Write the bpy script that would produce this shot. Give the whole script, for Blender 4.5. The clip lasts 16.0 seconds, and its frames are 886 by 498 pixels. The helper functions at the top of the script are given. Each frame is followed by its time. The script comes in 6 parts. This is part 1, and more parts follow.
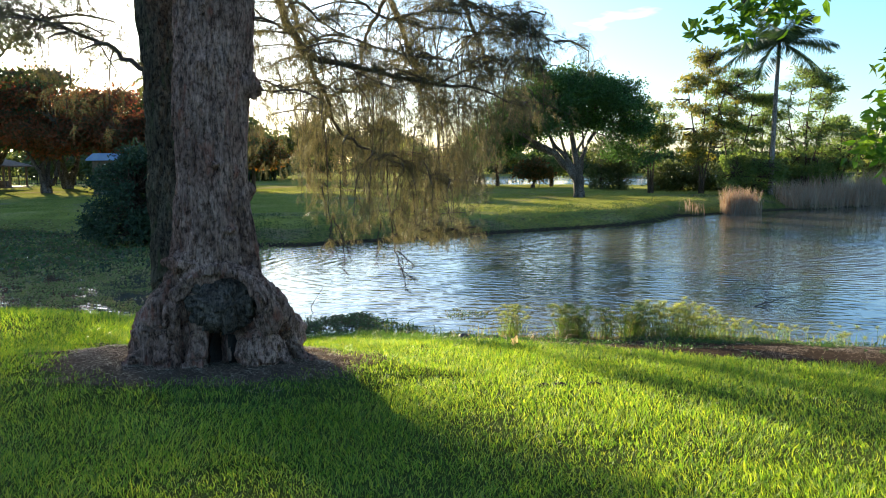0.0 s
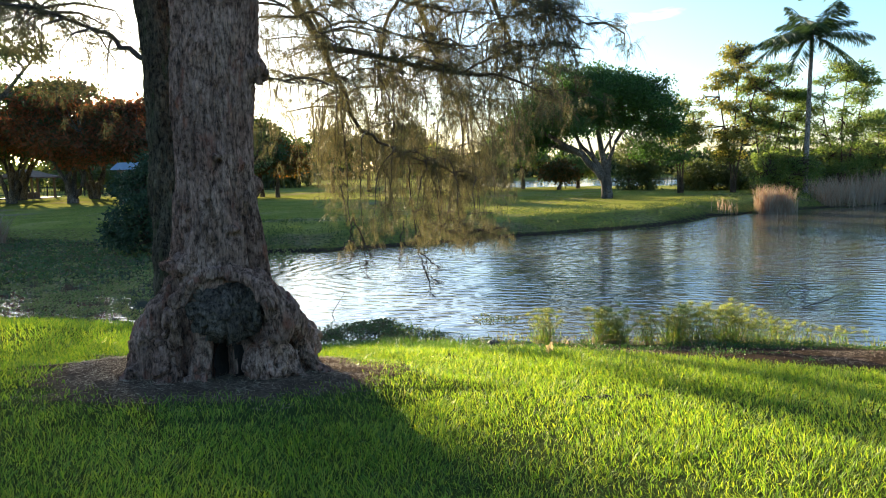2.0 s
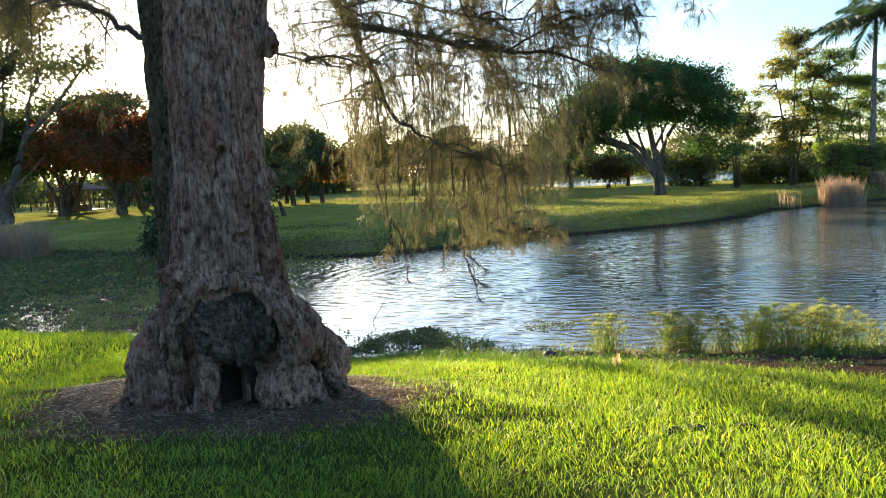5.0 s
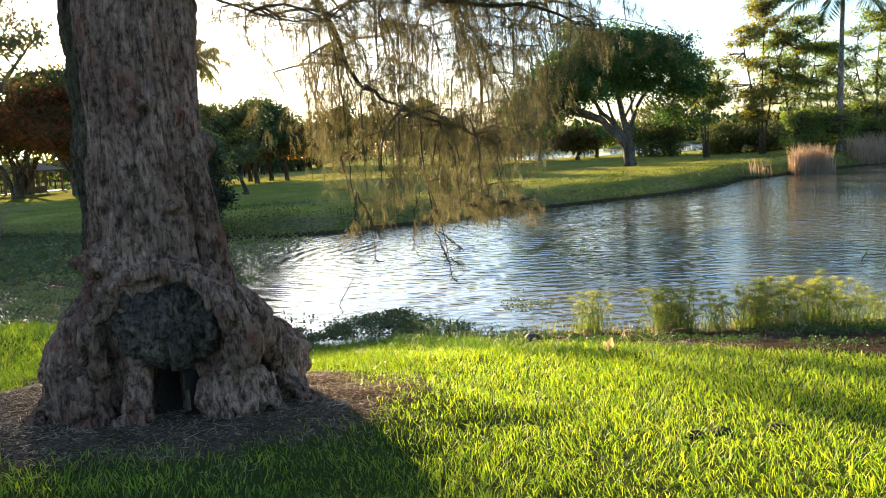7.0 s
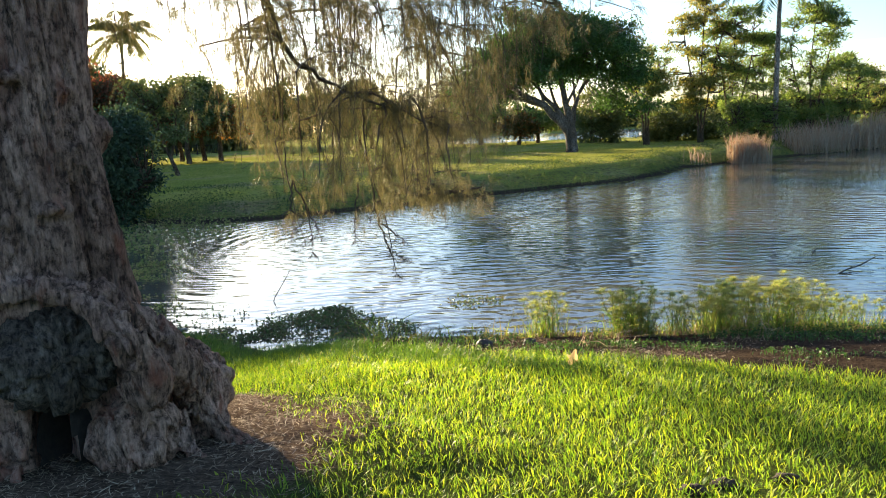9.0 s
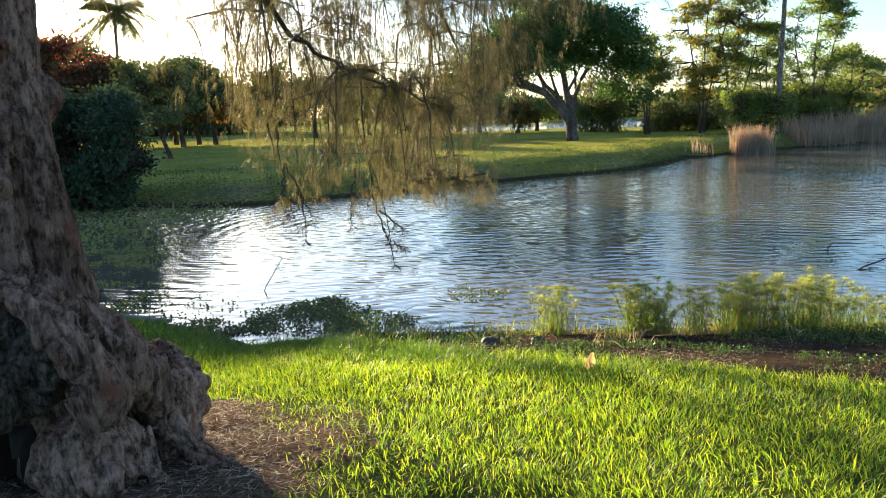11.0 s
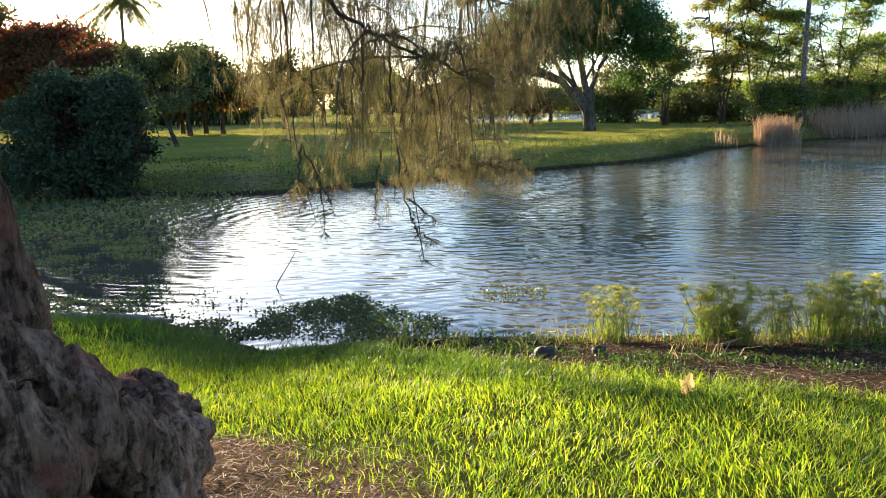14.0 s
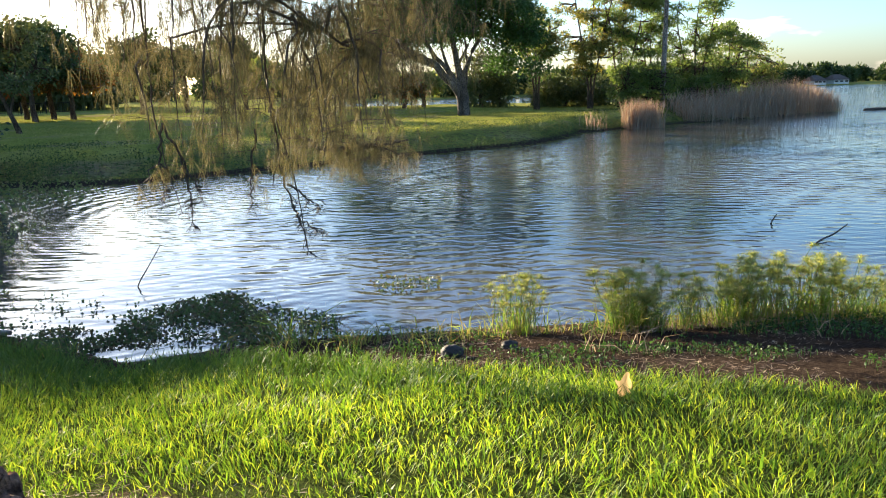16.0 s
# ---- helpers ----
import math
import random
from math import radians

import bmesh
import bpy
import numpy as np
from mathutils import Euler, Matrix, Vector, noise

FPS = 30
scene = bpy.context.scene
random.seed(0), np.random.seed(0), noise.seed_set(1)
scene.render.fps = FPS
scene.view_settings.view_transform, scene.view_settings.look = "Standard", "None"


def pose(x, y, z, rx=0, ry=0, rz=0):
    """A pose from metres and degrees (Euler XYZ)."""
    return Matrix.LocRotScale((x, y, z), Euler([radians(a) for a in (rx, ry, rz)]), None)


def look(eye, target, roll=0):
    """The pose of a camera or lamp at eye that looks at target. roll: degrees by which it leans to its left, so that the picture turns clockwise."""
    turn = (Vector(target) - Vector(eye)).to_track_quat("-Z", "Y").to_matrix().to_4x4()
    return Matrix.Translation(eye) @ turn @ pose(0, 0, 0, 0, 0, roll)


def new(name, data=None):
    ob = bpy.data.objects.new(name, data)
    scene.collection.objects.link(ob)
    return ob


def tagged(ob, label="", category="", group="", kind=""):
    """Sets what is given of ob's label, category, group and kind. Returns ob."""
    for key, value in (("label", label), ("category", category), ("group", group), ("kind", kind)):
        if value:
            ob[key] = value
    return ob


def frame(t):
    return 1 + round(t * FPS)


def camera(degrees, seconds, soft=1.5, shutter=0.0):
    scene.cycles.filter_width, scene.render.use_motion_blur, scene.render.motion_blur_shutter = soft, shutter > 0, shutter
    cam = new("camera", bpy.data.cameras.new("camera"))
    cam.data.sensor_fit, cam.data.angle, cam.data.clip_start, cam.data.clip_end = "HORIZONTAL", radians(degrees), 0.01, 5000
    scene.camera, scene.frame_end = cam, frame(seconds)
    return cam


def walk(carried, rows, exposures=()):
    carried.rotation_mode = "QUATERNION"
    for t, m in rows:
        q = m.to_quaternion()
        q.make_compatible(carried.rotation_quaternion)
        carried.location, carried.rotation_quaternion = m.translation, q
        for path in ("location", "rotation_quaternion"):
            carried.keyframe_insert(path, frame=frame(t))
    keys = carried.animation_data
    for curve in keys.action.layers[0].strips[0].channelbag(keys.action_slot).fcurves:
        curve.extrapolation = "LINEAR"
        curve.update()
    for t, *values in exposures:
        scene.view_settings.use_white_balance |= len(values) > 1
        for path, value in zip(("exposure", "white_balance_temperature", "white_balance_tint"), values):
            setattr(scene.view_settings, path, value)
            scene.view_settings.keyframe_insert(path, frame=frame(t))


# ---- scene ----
from mathutils import kdtree

cam = camera(60.1, 16.0, soft=1.0)
PATH = [
    (0, (0.991, -0.631, 3.372), (0.838, 1.35, 3.148), -0.5),
    (0.5, (0.922, -0.425, 3.334), (0.828, 1.561, 3.118), -1.6),
    (1, (0.923, -0.244, 3.299), (0.803, 1.741, 3.085), -1.5),
    (1.5, (0.951, -0.005, 3.268), (0.737, 1.972, 3.051), -0.7),
    (2, (0.904, 0.207, 3.206), (0.685, 2.184, 2.997), -1.5),
    (2.5, (0.91, 0.387, 3.184), (0.663, 2.36, 2.969), -2.2),
    (3, (0.961, 0.586, 3.158), (0.58, 2.536, 2.931), -2.1),
    (3.5, (0.95, 0.75, 3.129), (0.523, 2.691, 2.906), -2.2),
    (4, (0.873, 0.993, 3.086), (0.556, 2.96, 2.908), -3.2),
    (6.5, (0.636, 2.162, 2.983), (0.254, 4.109, 2.733), -3.0),
    (7, (0.56, 2.421, 2.952), (0.298, 4.386, 2.688), -4.0),
    (7.5, (0.495, 2.678, 2.972), (0.355, 4.654, 2.696), -4.9),
    (8, (0.515, 2.931, 3.004), (0.35, 4.904, 2.717), -4.3),
    (8.5, (0.455, 3.158, 3.021), (0.33, 5.13, 2.717), -3.5),
    (11, (0.259, 4.009, 2.932), (0.164, 5.976, 2.582), -2.1),
    (11.5, (0.242, 4.301, 2.892), (0.046, 6.261, 2.543), -1.9),
    (12, (0.128, 4.461, 2.87), (-0.093, 6.421, 2.54), -1.6),
    (12.5, (0.022, 4.681, 2.842), (-0.192, 6.643, 2.514), -2.1),
    (13, (-0.021, 4.932, 2.795), (-0.25, 6.888, 2.445), -1.8),
    (13.5, (-0.072, 5.061, 2.765), (-0.26, 7.018, 2.395), -1.1),
    (14, (-0.188, 5.271, 2.727), (-0.3, 7.234, 2.358), -1.8),
    (14.5, (-0.224, 5.446, 2.705), (-0.296, 7.41, 2.334), -2.6),
    (15, (-0.222, 5.66, 2.676), (-0.264, 7.621, 2.288), -1.5),
    (15.5, (-0.285, 5.876, 2.631), (-0.204, 7.833, 2.226), -1.4),
    (16, (-0.384, 6.093, 2.602), (-0.171, 8.038, 2.189), -1.6),
]
walk(cam, [(t, look(e, g, r)) for t, e, g, r in PATH], [(0, 2.35, 6700, 6), (3.5, 2.45, 7300, 8), (4, 2.45, 7000, 8), (7, 2.6, 8000, 10), (8.5, 2.55, 7600, 10), (11, 2.5, 7400, 10), (12.5, 2.5, 7700, 11), (14, 2.5, 7600, 12), (16, 2.4, 6900, 12)])

# ---------- sky and sun ----------
SUN_AZ, SUN_EL = -35.0, 10.3          # degrees from +y towards +x, and above the horizon
to_sun = Vector((math.sin(radians(SUN_AZ)) * math.cos(radians(SUN_EL)), math.cos(radians(SUN_AZ)) * math.cos(radians(SUN_EL)), math.sin(radians(SUN_EL))))
world = bpy.data.worlds.new("sky")
scene.world = world
world.use_nodes = True
wn, wl = world.node_tree.nodes, world.node_tree.links
sky = wn.new("ShaderNodeTexSky")
sky.sky_type, sky.sun_disc = "NISHITA", False
sky.sun_elevation, sky.sun_rotation = radians(SUN_EL), radians(SUN_AZ)
sky.air_density, sky.dust_density, sky.ozone_density = 1.0, 1.2, 4.6
# thin, far-scattered fair-weather clouds
w_co, w_map, w_noise, w_ramp, w_mix = (wn.new("ShaderNode" + k) for k in ("TexCoord", "Mapping", "TexNoise", "ValToRGB", "Mix"))
w_map.inputs["Scale"].default_value = (1, 1, 3.6)
w_noise.inputs["Scale"].default_value, w_noise.inputs["Detail"].default_value = 5.5, 5
w_ramp.color_ramp.elements[0].position, w_ramp.color_ramp.elements[1].position = 0.6, 0.68
w_ramp.color_ramp.elements[1].color = (0.5, 0.5, 0.5, 1)
w_mix.data_type = "RGBA"
w_mix.blend_type = "ADD"
w_mix.inputs[7].default_value = (4.6, 3.5, 3.0, 1)
wl.new(w_co.outputs["Generated"], w_map.inputs[0])
wl.new(w_map.outputs[0], w_noise.inputs["Vector"])
wl.new(w_noise.outputs["Fac"], w_ramp.inputs[0])
wl.new(w_ramp.outputs[0], w_mix.inputs[0])
wl.new(sky.outputs[0], w_mix.inputs[6])
wl.new(w_mix.outputs[2], wn["Background"].inputs[0])
wn["Background"].inputs[1].default_value = 0.083
sun = new("sun", bpy.data.lights.new("sun", "SUN"))
sun.data.energy, sun.data.angle, sun.data.color = 4.4, radians(0.6), (1.0, 0.86, 0.62)
sun.matrix_world = Matrix.Translation((-40, 50, 40)) @ to_sun.to_track_quat("Z", "Y").to_matrix().to_4x4()

rng = np.random.default_rng(7)


# ---------- materials ----------
def nodes_of(name):
    m = bpy.data.materials.new(name)
    m.use_nodes = True
    nt = m.node_tree
    return m, nt.nodes, nt.links, nt.nodes["Principled BSDF"]


def noise_tex(n, l, scale, detail=5.0, stretch=(1, 1, 1), rough=0.6):
    co, mp, tx = n.new("ShaderNodeTexCoord"), n.new("ShaderNodeMapping"), n.new("ShaderNodeTexNoise")
    mp.inputs["Scale"].default_value = stretch
    tx.inputs["Scale"].default_value, tx.inputs["Detail"].default_value, tx.inputs["Roughness"].default_value = scale, detail, rough
    l.new(co.outputs["Object"], mp.inputs[0])
    l.new(mp.outputs[0], tx.inputs["Vector"])
    return tx.outputs["Fac"]


def ramp(n, l, fac, stops):
    r = n.new("ShaderNodeValToRGB")
    el = r.color_ramp.elements
    while len(el) < len(stops):
        el.new(0.5)
    for e, (p, c) in zip(el, stops):
        e.position, e.color = p, (*c, 1) if len(c) == 3 else c
    l.new(fac, r.inputs[0])
    return r.outputs[0]


def mix(n, l, fac, a, b, kind="MIX"):
    m = n.new("ShaderNodeMix")
    m.data_type, m.blend_type = "RGBA", kind
    for sock, v in ((m.inputs[0], fac), (m.inputs[6], a), (m.inputs[7], b)):
        if isinstance(v, (int, float)):
            sock.default_value = v
        elif isinstance(v, tuple):
            sock.default_value = (*v, 1)
        else:
            l.new(v, sock)
    return m.outputs[2]


def maths(n, l, op, a, b):
    m = n.new("ShaderNodeMath")
    m.operation = op
    for sock, v in zip(m.inputs, (a, b)):
        if isinstance(v, (int, float)):
            sock.default_value = v
        else:
            l.new(v, sock)
    return m.outputs[0]


def bump(n, l, height, strength, dist):
    b = n.new("ShaderNodeBump")
    b.inputs["Strength"].default_value, b.inputs["Distance"].default_value = strength, dist
    l.new(height, b.inputs["Height"])
    return b.outputs[0]


def plain(name, c1, c2, scale=4.0, rough=0.8, bump_by=0.01, fine=40.0, stretch=(1, 1, 1), metal=0.0):
    """Two tones by broad noise, fine grain on top, and relief."""
    m, n, l, p = nodes_of(name)
    broad = noise_tex(n, l, scale, 5, stretch)
    grain = noise_tex(n, l, fine, 4, stretch)
    col = mix(n, l, ramp(n, l, broad, [(0.35, (0, 0, 0)), (0.65, (1, 1, 1))]), c1, c2)
    col = mix(n, l, 0.45, col, ramp(n, l, grain, [(0.3, (0.35, 0.35, 0.35)), (0.7, (1, 1, 1))]), "MULTIPLY")
    l.new(col, p.inputs["Base Color"])
    p.inputs["Roughness"].default_value, p.inputs["Metallic"].default_value = rough, metal
    l.new(bump(n, l, grain, 0.8, bump_by), p.inputs["Normal"])
    return m


def leaf_material(name, tones, clear=0.4, rough=0.45, glow=(1.15, 1.1, 0.6)):
    """Leaf tissue: a tone for each leaf, and light that comes through it."""
    m, n, l, p = nodes_of(name)
    geo, out = n.new("ShaderNodeNewGeometry"), n["Material Output"]
    k = len(tones)
    col = ramp(n, l, geo.outputs["Random Per Island"], [((i + 0.5) / k, c) for i, c in enumerate(tones)])
    big = noise_tex(n, l, 0.5, 3)
    col = mix(n, l, 0.5, col, ramp(n, l, big, [(0.3, (0.55, 0.6, 0.55)), (0.7, (1.2, 1.15, 1.0))]), "MULTIPLY")
    l.new(col, p.inputs["Base Color"])
    p.inputs["Roughness"].default_value = rough
    p.inputs["Specular IOR Level"].default_value = 0.2
    tr, ms = n.new("ShaderNodeBsdfTranslucent"), n.new("ShaderNodeMixShader")
    l.new(mix(n, l, 1.0, col, glow, "MULTIPLY"), tr.inputs["Color"])
    ms.inputs[0].default_value = clear
    l.new(p.outputs[0], ms.inputs[1])
    l.new(tr.outputs[0], ms.inputs[2])
    l.new(ms.outputs[0], out.inputs["Surface"])
    return m


def bark_material(name, dark, mid, light, scale=1.0, warm=None):
    """Weathered bark: grey-brown fibrous plates, short dark clefts, small patches where the outer bark has flaked off."""
    m, n, l, p = nodes_of(name)
    fibre = noise_tex(n, l, 32 * scale, 7, (1, 1, 0.24), 0.72)
    plate = noise_tex(n, l, 3.0 * scale, 5, (1, 1, 0.5))
    flake = noise_tex(n, l, 7.5 * scale, 6, (1, 1, 0.4), 0.6)
    pits = noise_tex(n, l, 26 * scale, 4, (1, 1, 0.2), 0.6)
    col = ramp(n, l, plate, [(0.35, mid), (0.68, light)])
    # low fibres darkened: relief shade put into colour where the bump shows weakly
    col = mix(n, l, 0.92, col, ramp(n, l, fibre, [(0.36, (0.2, 0.18, 0.17)), (0.5, (0.85, 0.85, 0.85)), (0.66, (1.35, 1.35, 1.35))]), "MULTIPLY")
    stain = noise_tex(n, l, 1.6 * scale, 6, (1, 1, 0.6), 0.7)
    col = mix(n, l, 0.9, col, ramp(n, l, stain, [(0.38, (0.62, 0.58, 0.56)), (0.52, (1, 0.98, 0.97)), (0.65, (1.25, 1.22, 1.2))]), "MULTIPLY")
    knob = noise_tex(n, l, 17 * scale, 8, (1, 1, 0.8), 0.72)
    col = mix(n, l, 1.0, col, ramp(n, l, knob, [(0.4, (0.34, 0.3, 0.28)), (0.47, (0.8, 0.77, 0.75)), (0.62, (1.15, 1.1, 1.07))]), "MULTIPLY")
    if warm:
        col = mix(n, l, ramp(n, l, flake, [(0.56, (0, 0, 0)), (0.68, (0.7, 0.7, 0.7))]), col, warm)
    col = mix(n, l, ramp(n, l, pits, [(0.32, (0.7, 0.7, 0.7)), (0.41, (0, 0, 0))]), col, dark)
    l.new(col, p.inputs["Base Color"])
    p.inputs["Roughness"].default_value = 0.95
    p.inputs["Specular IOR Level"].default_value = 0.1
    fine = noise_tex(n, l, 80 * scale, 6, (1, 1, 0.4), 0.7)
    h = maths(n, l, "ADD", maths(n, l, "ADD", maths(n, l, "ADD", fibre, maths(n, l, "MULTIPLY", knob, 1.6)), maths(n, l, "MULTIPLY", fine, 0.4)), maths(n, l, "MULTIPLY", pits, 1.0))
    l.new(bump(n, l, h, 1.0, 0.03 / scale), p.inputs["Normal"])
    return m


GRASS = leaf_material("grass_blade", [(0.075, 0.155, 0.038), (0.13, 0.24, 0.047), (0.19, 0.29, 0.056), (0.28, 0.335, 0.07)], 0.5, 0.5, (1.8, 1.7, 0.5))
GRASS_BANK = leaf_material("bank_grass_blade", [(0.055, 0.12, 0.035), (0.085, 0.165, 0.042), (0.12, 0.2, 0.05)], 0.35, 0.55, (1.4, 1.4, 0.5))
DRY = leaf_material("dry_reed", [(0.36, 0.22, 0.15), (0.43, 0.29, 0.21), (0.33, 0.28, 0.22), (0.48, 0.36, 0.28)], 0.3, 0.7, (1.05, 0.95, 0.8))
NEEDLE = leaf_material("casuarina_needle", [(0.09, 0.093, 0.052), (0.13, 0.123, 0.072), (0.185, 0.158, 0.096), (0.072, 0.08, 0.046)], 0.42, 0.6, (1.2, 1.08, 0.8))
LEAF_DARK = leaf_material("dark_leaf", [(0.038, 0.066, 0.027), (0.052, 0.088, 0.034), (0.07, 0.105, 0.04)], 0.28, 0.45)
LEAF_SHRUB = leaf_material("shrub_leaf", [(0.034, 0.062, 0.038), (0.048, 0.08, 0.046), (0.062, 0.095, 0.05)], 0.2, 0.45)
LEAF_FIG = leaf_material("fig_leaf", [(0.042, 0.09, 0.032), (0.06, 0.125, 0.042), (0.065, 0.145, 0.04)], 0.35, 0.5)
LEAF_LIGHT = leaf_material("light_leaf", [(0.12, 0.18, 0.06), (0.17, 0.23, 0.08), (0.21, 0.25, 0.09), (0.25, 0.24, 0.1)], 0.5, 0.5, (1.25, 1.2, 0.65))
LEAF_OLIVE = leaf_material("olive_leaf", [(0.08, 0.11, 0.05), (0.11, 0.14, 0.06), (0.14, 0.155, 0.07)], 0.3, 0.5)
LEAF_RED = leaf_material("reddening_leaf", [(0.1, 0.08, 0.045), (0.19, 0.09, 0.052), (0.32, 0.11, 0.06), (0.085, 0.09, 0.045)], 0.55, 0.5, (1.35, 0.95, 0.75))
LEAF_ORANGE = leaf_material("orange_leaf", [(0.08, 0.07, 0.02), (0.2, 0.09, 0.025), (0.06, 0.07, 0.02)], 0.4, 0.45, (1.4, 0.95, 0.6))
LEAF_BRIGHT = leaf_material("bright_leaf", [(0.08, 0.17, 0.025), (0.11, 0.22, 0.032), (0.15, 0.24, 0.045)], 0.6, 0.4, (1.3, 1.3, 0.5))
LEAF_HYACINTH = leaf_material("hyacinth_leaf", [(0.075, 0.13, 0.05), (0.1, 0.16, 0.06), (0.13, 0.15, 0.07), (0.15, 0.12, 0.08)], 0.3, 0.45)
LEAF_MARSH = leaf_material("marsh_leaf", [(0.17, 0.22, 0.08), (0.23, 0.27, 0.1), (0.29, 0.28, 0.13), (0.32, 0.26, 0.16)], 0.4, 0.75)
LEAF_WEED = leaf_material("weed_leaf", [(0.05, 0.09, 0.028), (0.075, 0.12, 0.036), (0.1, 0.13, 0.045)], 0.25, 0.7)
PAPYRUS = leaf_material("sedge", [(0.24, 0.34, 0.1), (0.32, 0.4, 0.14), (0.42, 0.45, 0.2), (0.5, 0.46, 0.25)], 0.55, 0.55, (1.35, 1.25, 0.7))
SEDGE_STEM = leaf_material("sedge_stem", [(0.13, 0.24, 0.05), (0.19, 0.31, 0.07), (0.25, 0.31, 0.09), (0.28, 0.23, 0.11)], 0.5, 0.55, (1.2, 1.15, 0.65))
PALM = leaf_material("palm_leaf", [(0.03, 0.06, 0.025), (0.045, 0.085, 0.035), (0.06, 0.1, 0.045)], 0.25, 0.4)
PALM_GOLD = leaf_material("sunlit_palm_leaf", [(0.12, 0.13, 0.04), (0.17, 0.17, 0.055), (0.09, 0.1, 0.04)], 0.5, 0.45)
BARK = bark_material("casuarina_bark", (0.03, 0.022, 0.018), (0.375, 0.22, 0.17), (0.525, 0.345, 0.275), 1.0, (0.36, 0.13, 0.085))
BARK_MOSSY = bark_material("mossy_bark", (0.02, 0.017, 0.012), (0.11, 0.09, 0.065), (0.2, 0.17, 0.12), 1.0, (0.07, 0.085, 0.035))
BURL = bark_material("burl_bark", (0.015, 0.014, 0.014), (0.13, 0.108, 0.09), (0.24, 0.2, 0.168), 1.4)
BARK_GREY = bark_material("pale_bark", (0.035, 0.032, 0.03), (0.11, 0.1, 0.09), (0.22, 0.205, 0.185), 0.8)
BARK_PALM = bark_material("palm_bark", (0.08, 0.07, 0.06), (0.26, 0.23, 0.2), (0.42, 0.39, 0.35), 0.7)
BARK_BROWN = bark_material("brown_bark", (0.03, 0.022, 0.016), (0.09, 0.065, 0.048), (0.18, 0.14, 0.1), 0.9)
TWIG = plain("twig_bark", (0.05, 0.036, 0.026), (0.1, 0.075, 0.055), 6, 0.85, 0.004, 60)
WHITE_WOOD = plain("bare_wood", (0.34, 0.3, 0.27), (0.13, 0.11, 0.1), 9, 0.8, 0.01, 50, (1, 1, 0.3))
TIMBER = plain("weathered_timber", (0.12, 0.08, 0.05), (0.2, 0.14, 0.09), 5, 0.8, 0.005, 50, (1, 1, 0.2))
SHINGLE = plain("brown_roof", (0.09, 0.06, 0.045), (0.14, 0.1, 0.08), 3, 0.85, 0.01, 30)
IRON = plain("black_iron", (0.02, 0.02, 0.02), (0.035, 0.033, 0.03), 8, 0.5, 0.002, 60, (1, 1, 1), 0.6)
WALL_WHITE = plain("white_wall", (0.75, 0.75, 0.73), (0.65, 0.66, 0.66), 1.5, 0.7, 0.003, 30)
STONE = plain("dark_stone", (0.03, 0.027, 0.024), (0.07, 0.063, 0.057), 18, 0.7, 0.01, 80)
# earth of the clods, and the near-black shade painted inside the trunk's hollow
SOIL_AND_SHADE = plain("dark_soil_and_hollow_shade", (0.025, 0.018, 0.013), (0.05, 0.035, 0.025), 20, 0.95, 0.01, 90)
DEAD_LEAF = leaf_material("dead_leaf", [(0.44, 0.33, 0.19), (0.52, 0.4, 0.25)], 0.5, 0.7, (1.1, 1.0, 0.8))
BLUE_ROOF = plain("blue_metal_roof", (0.2, 0.32, 0.55), (0.28, 0.4, 0.6), 2, 0.4, 0.002, 30)


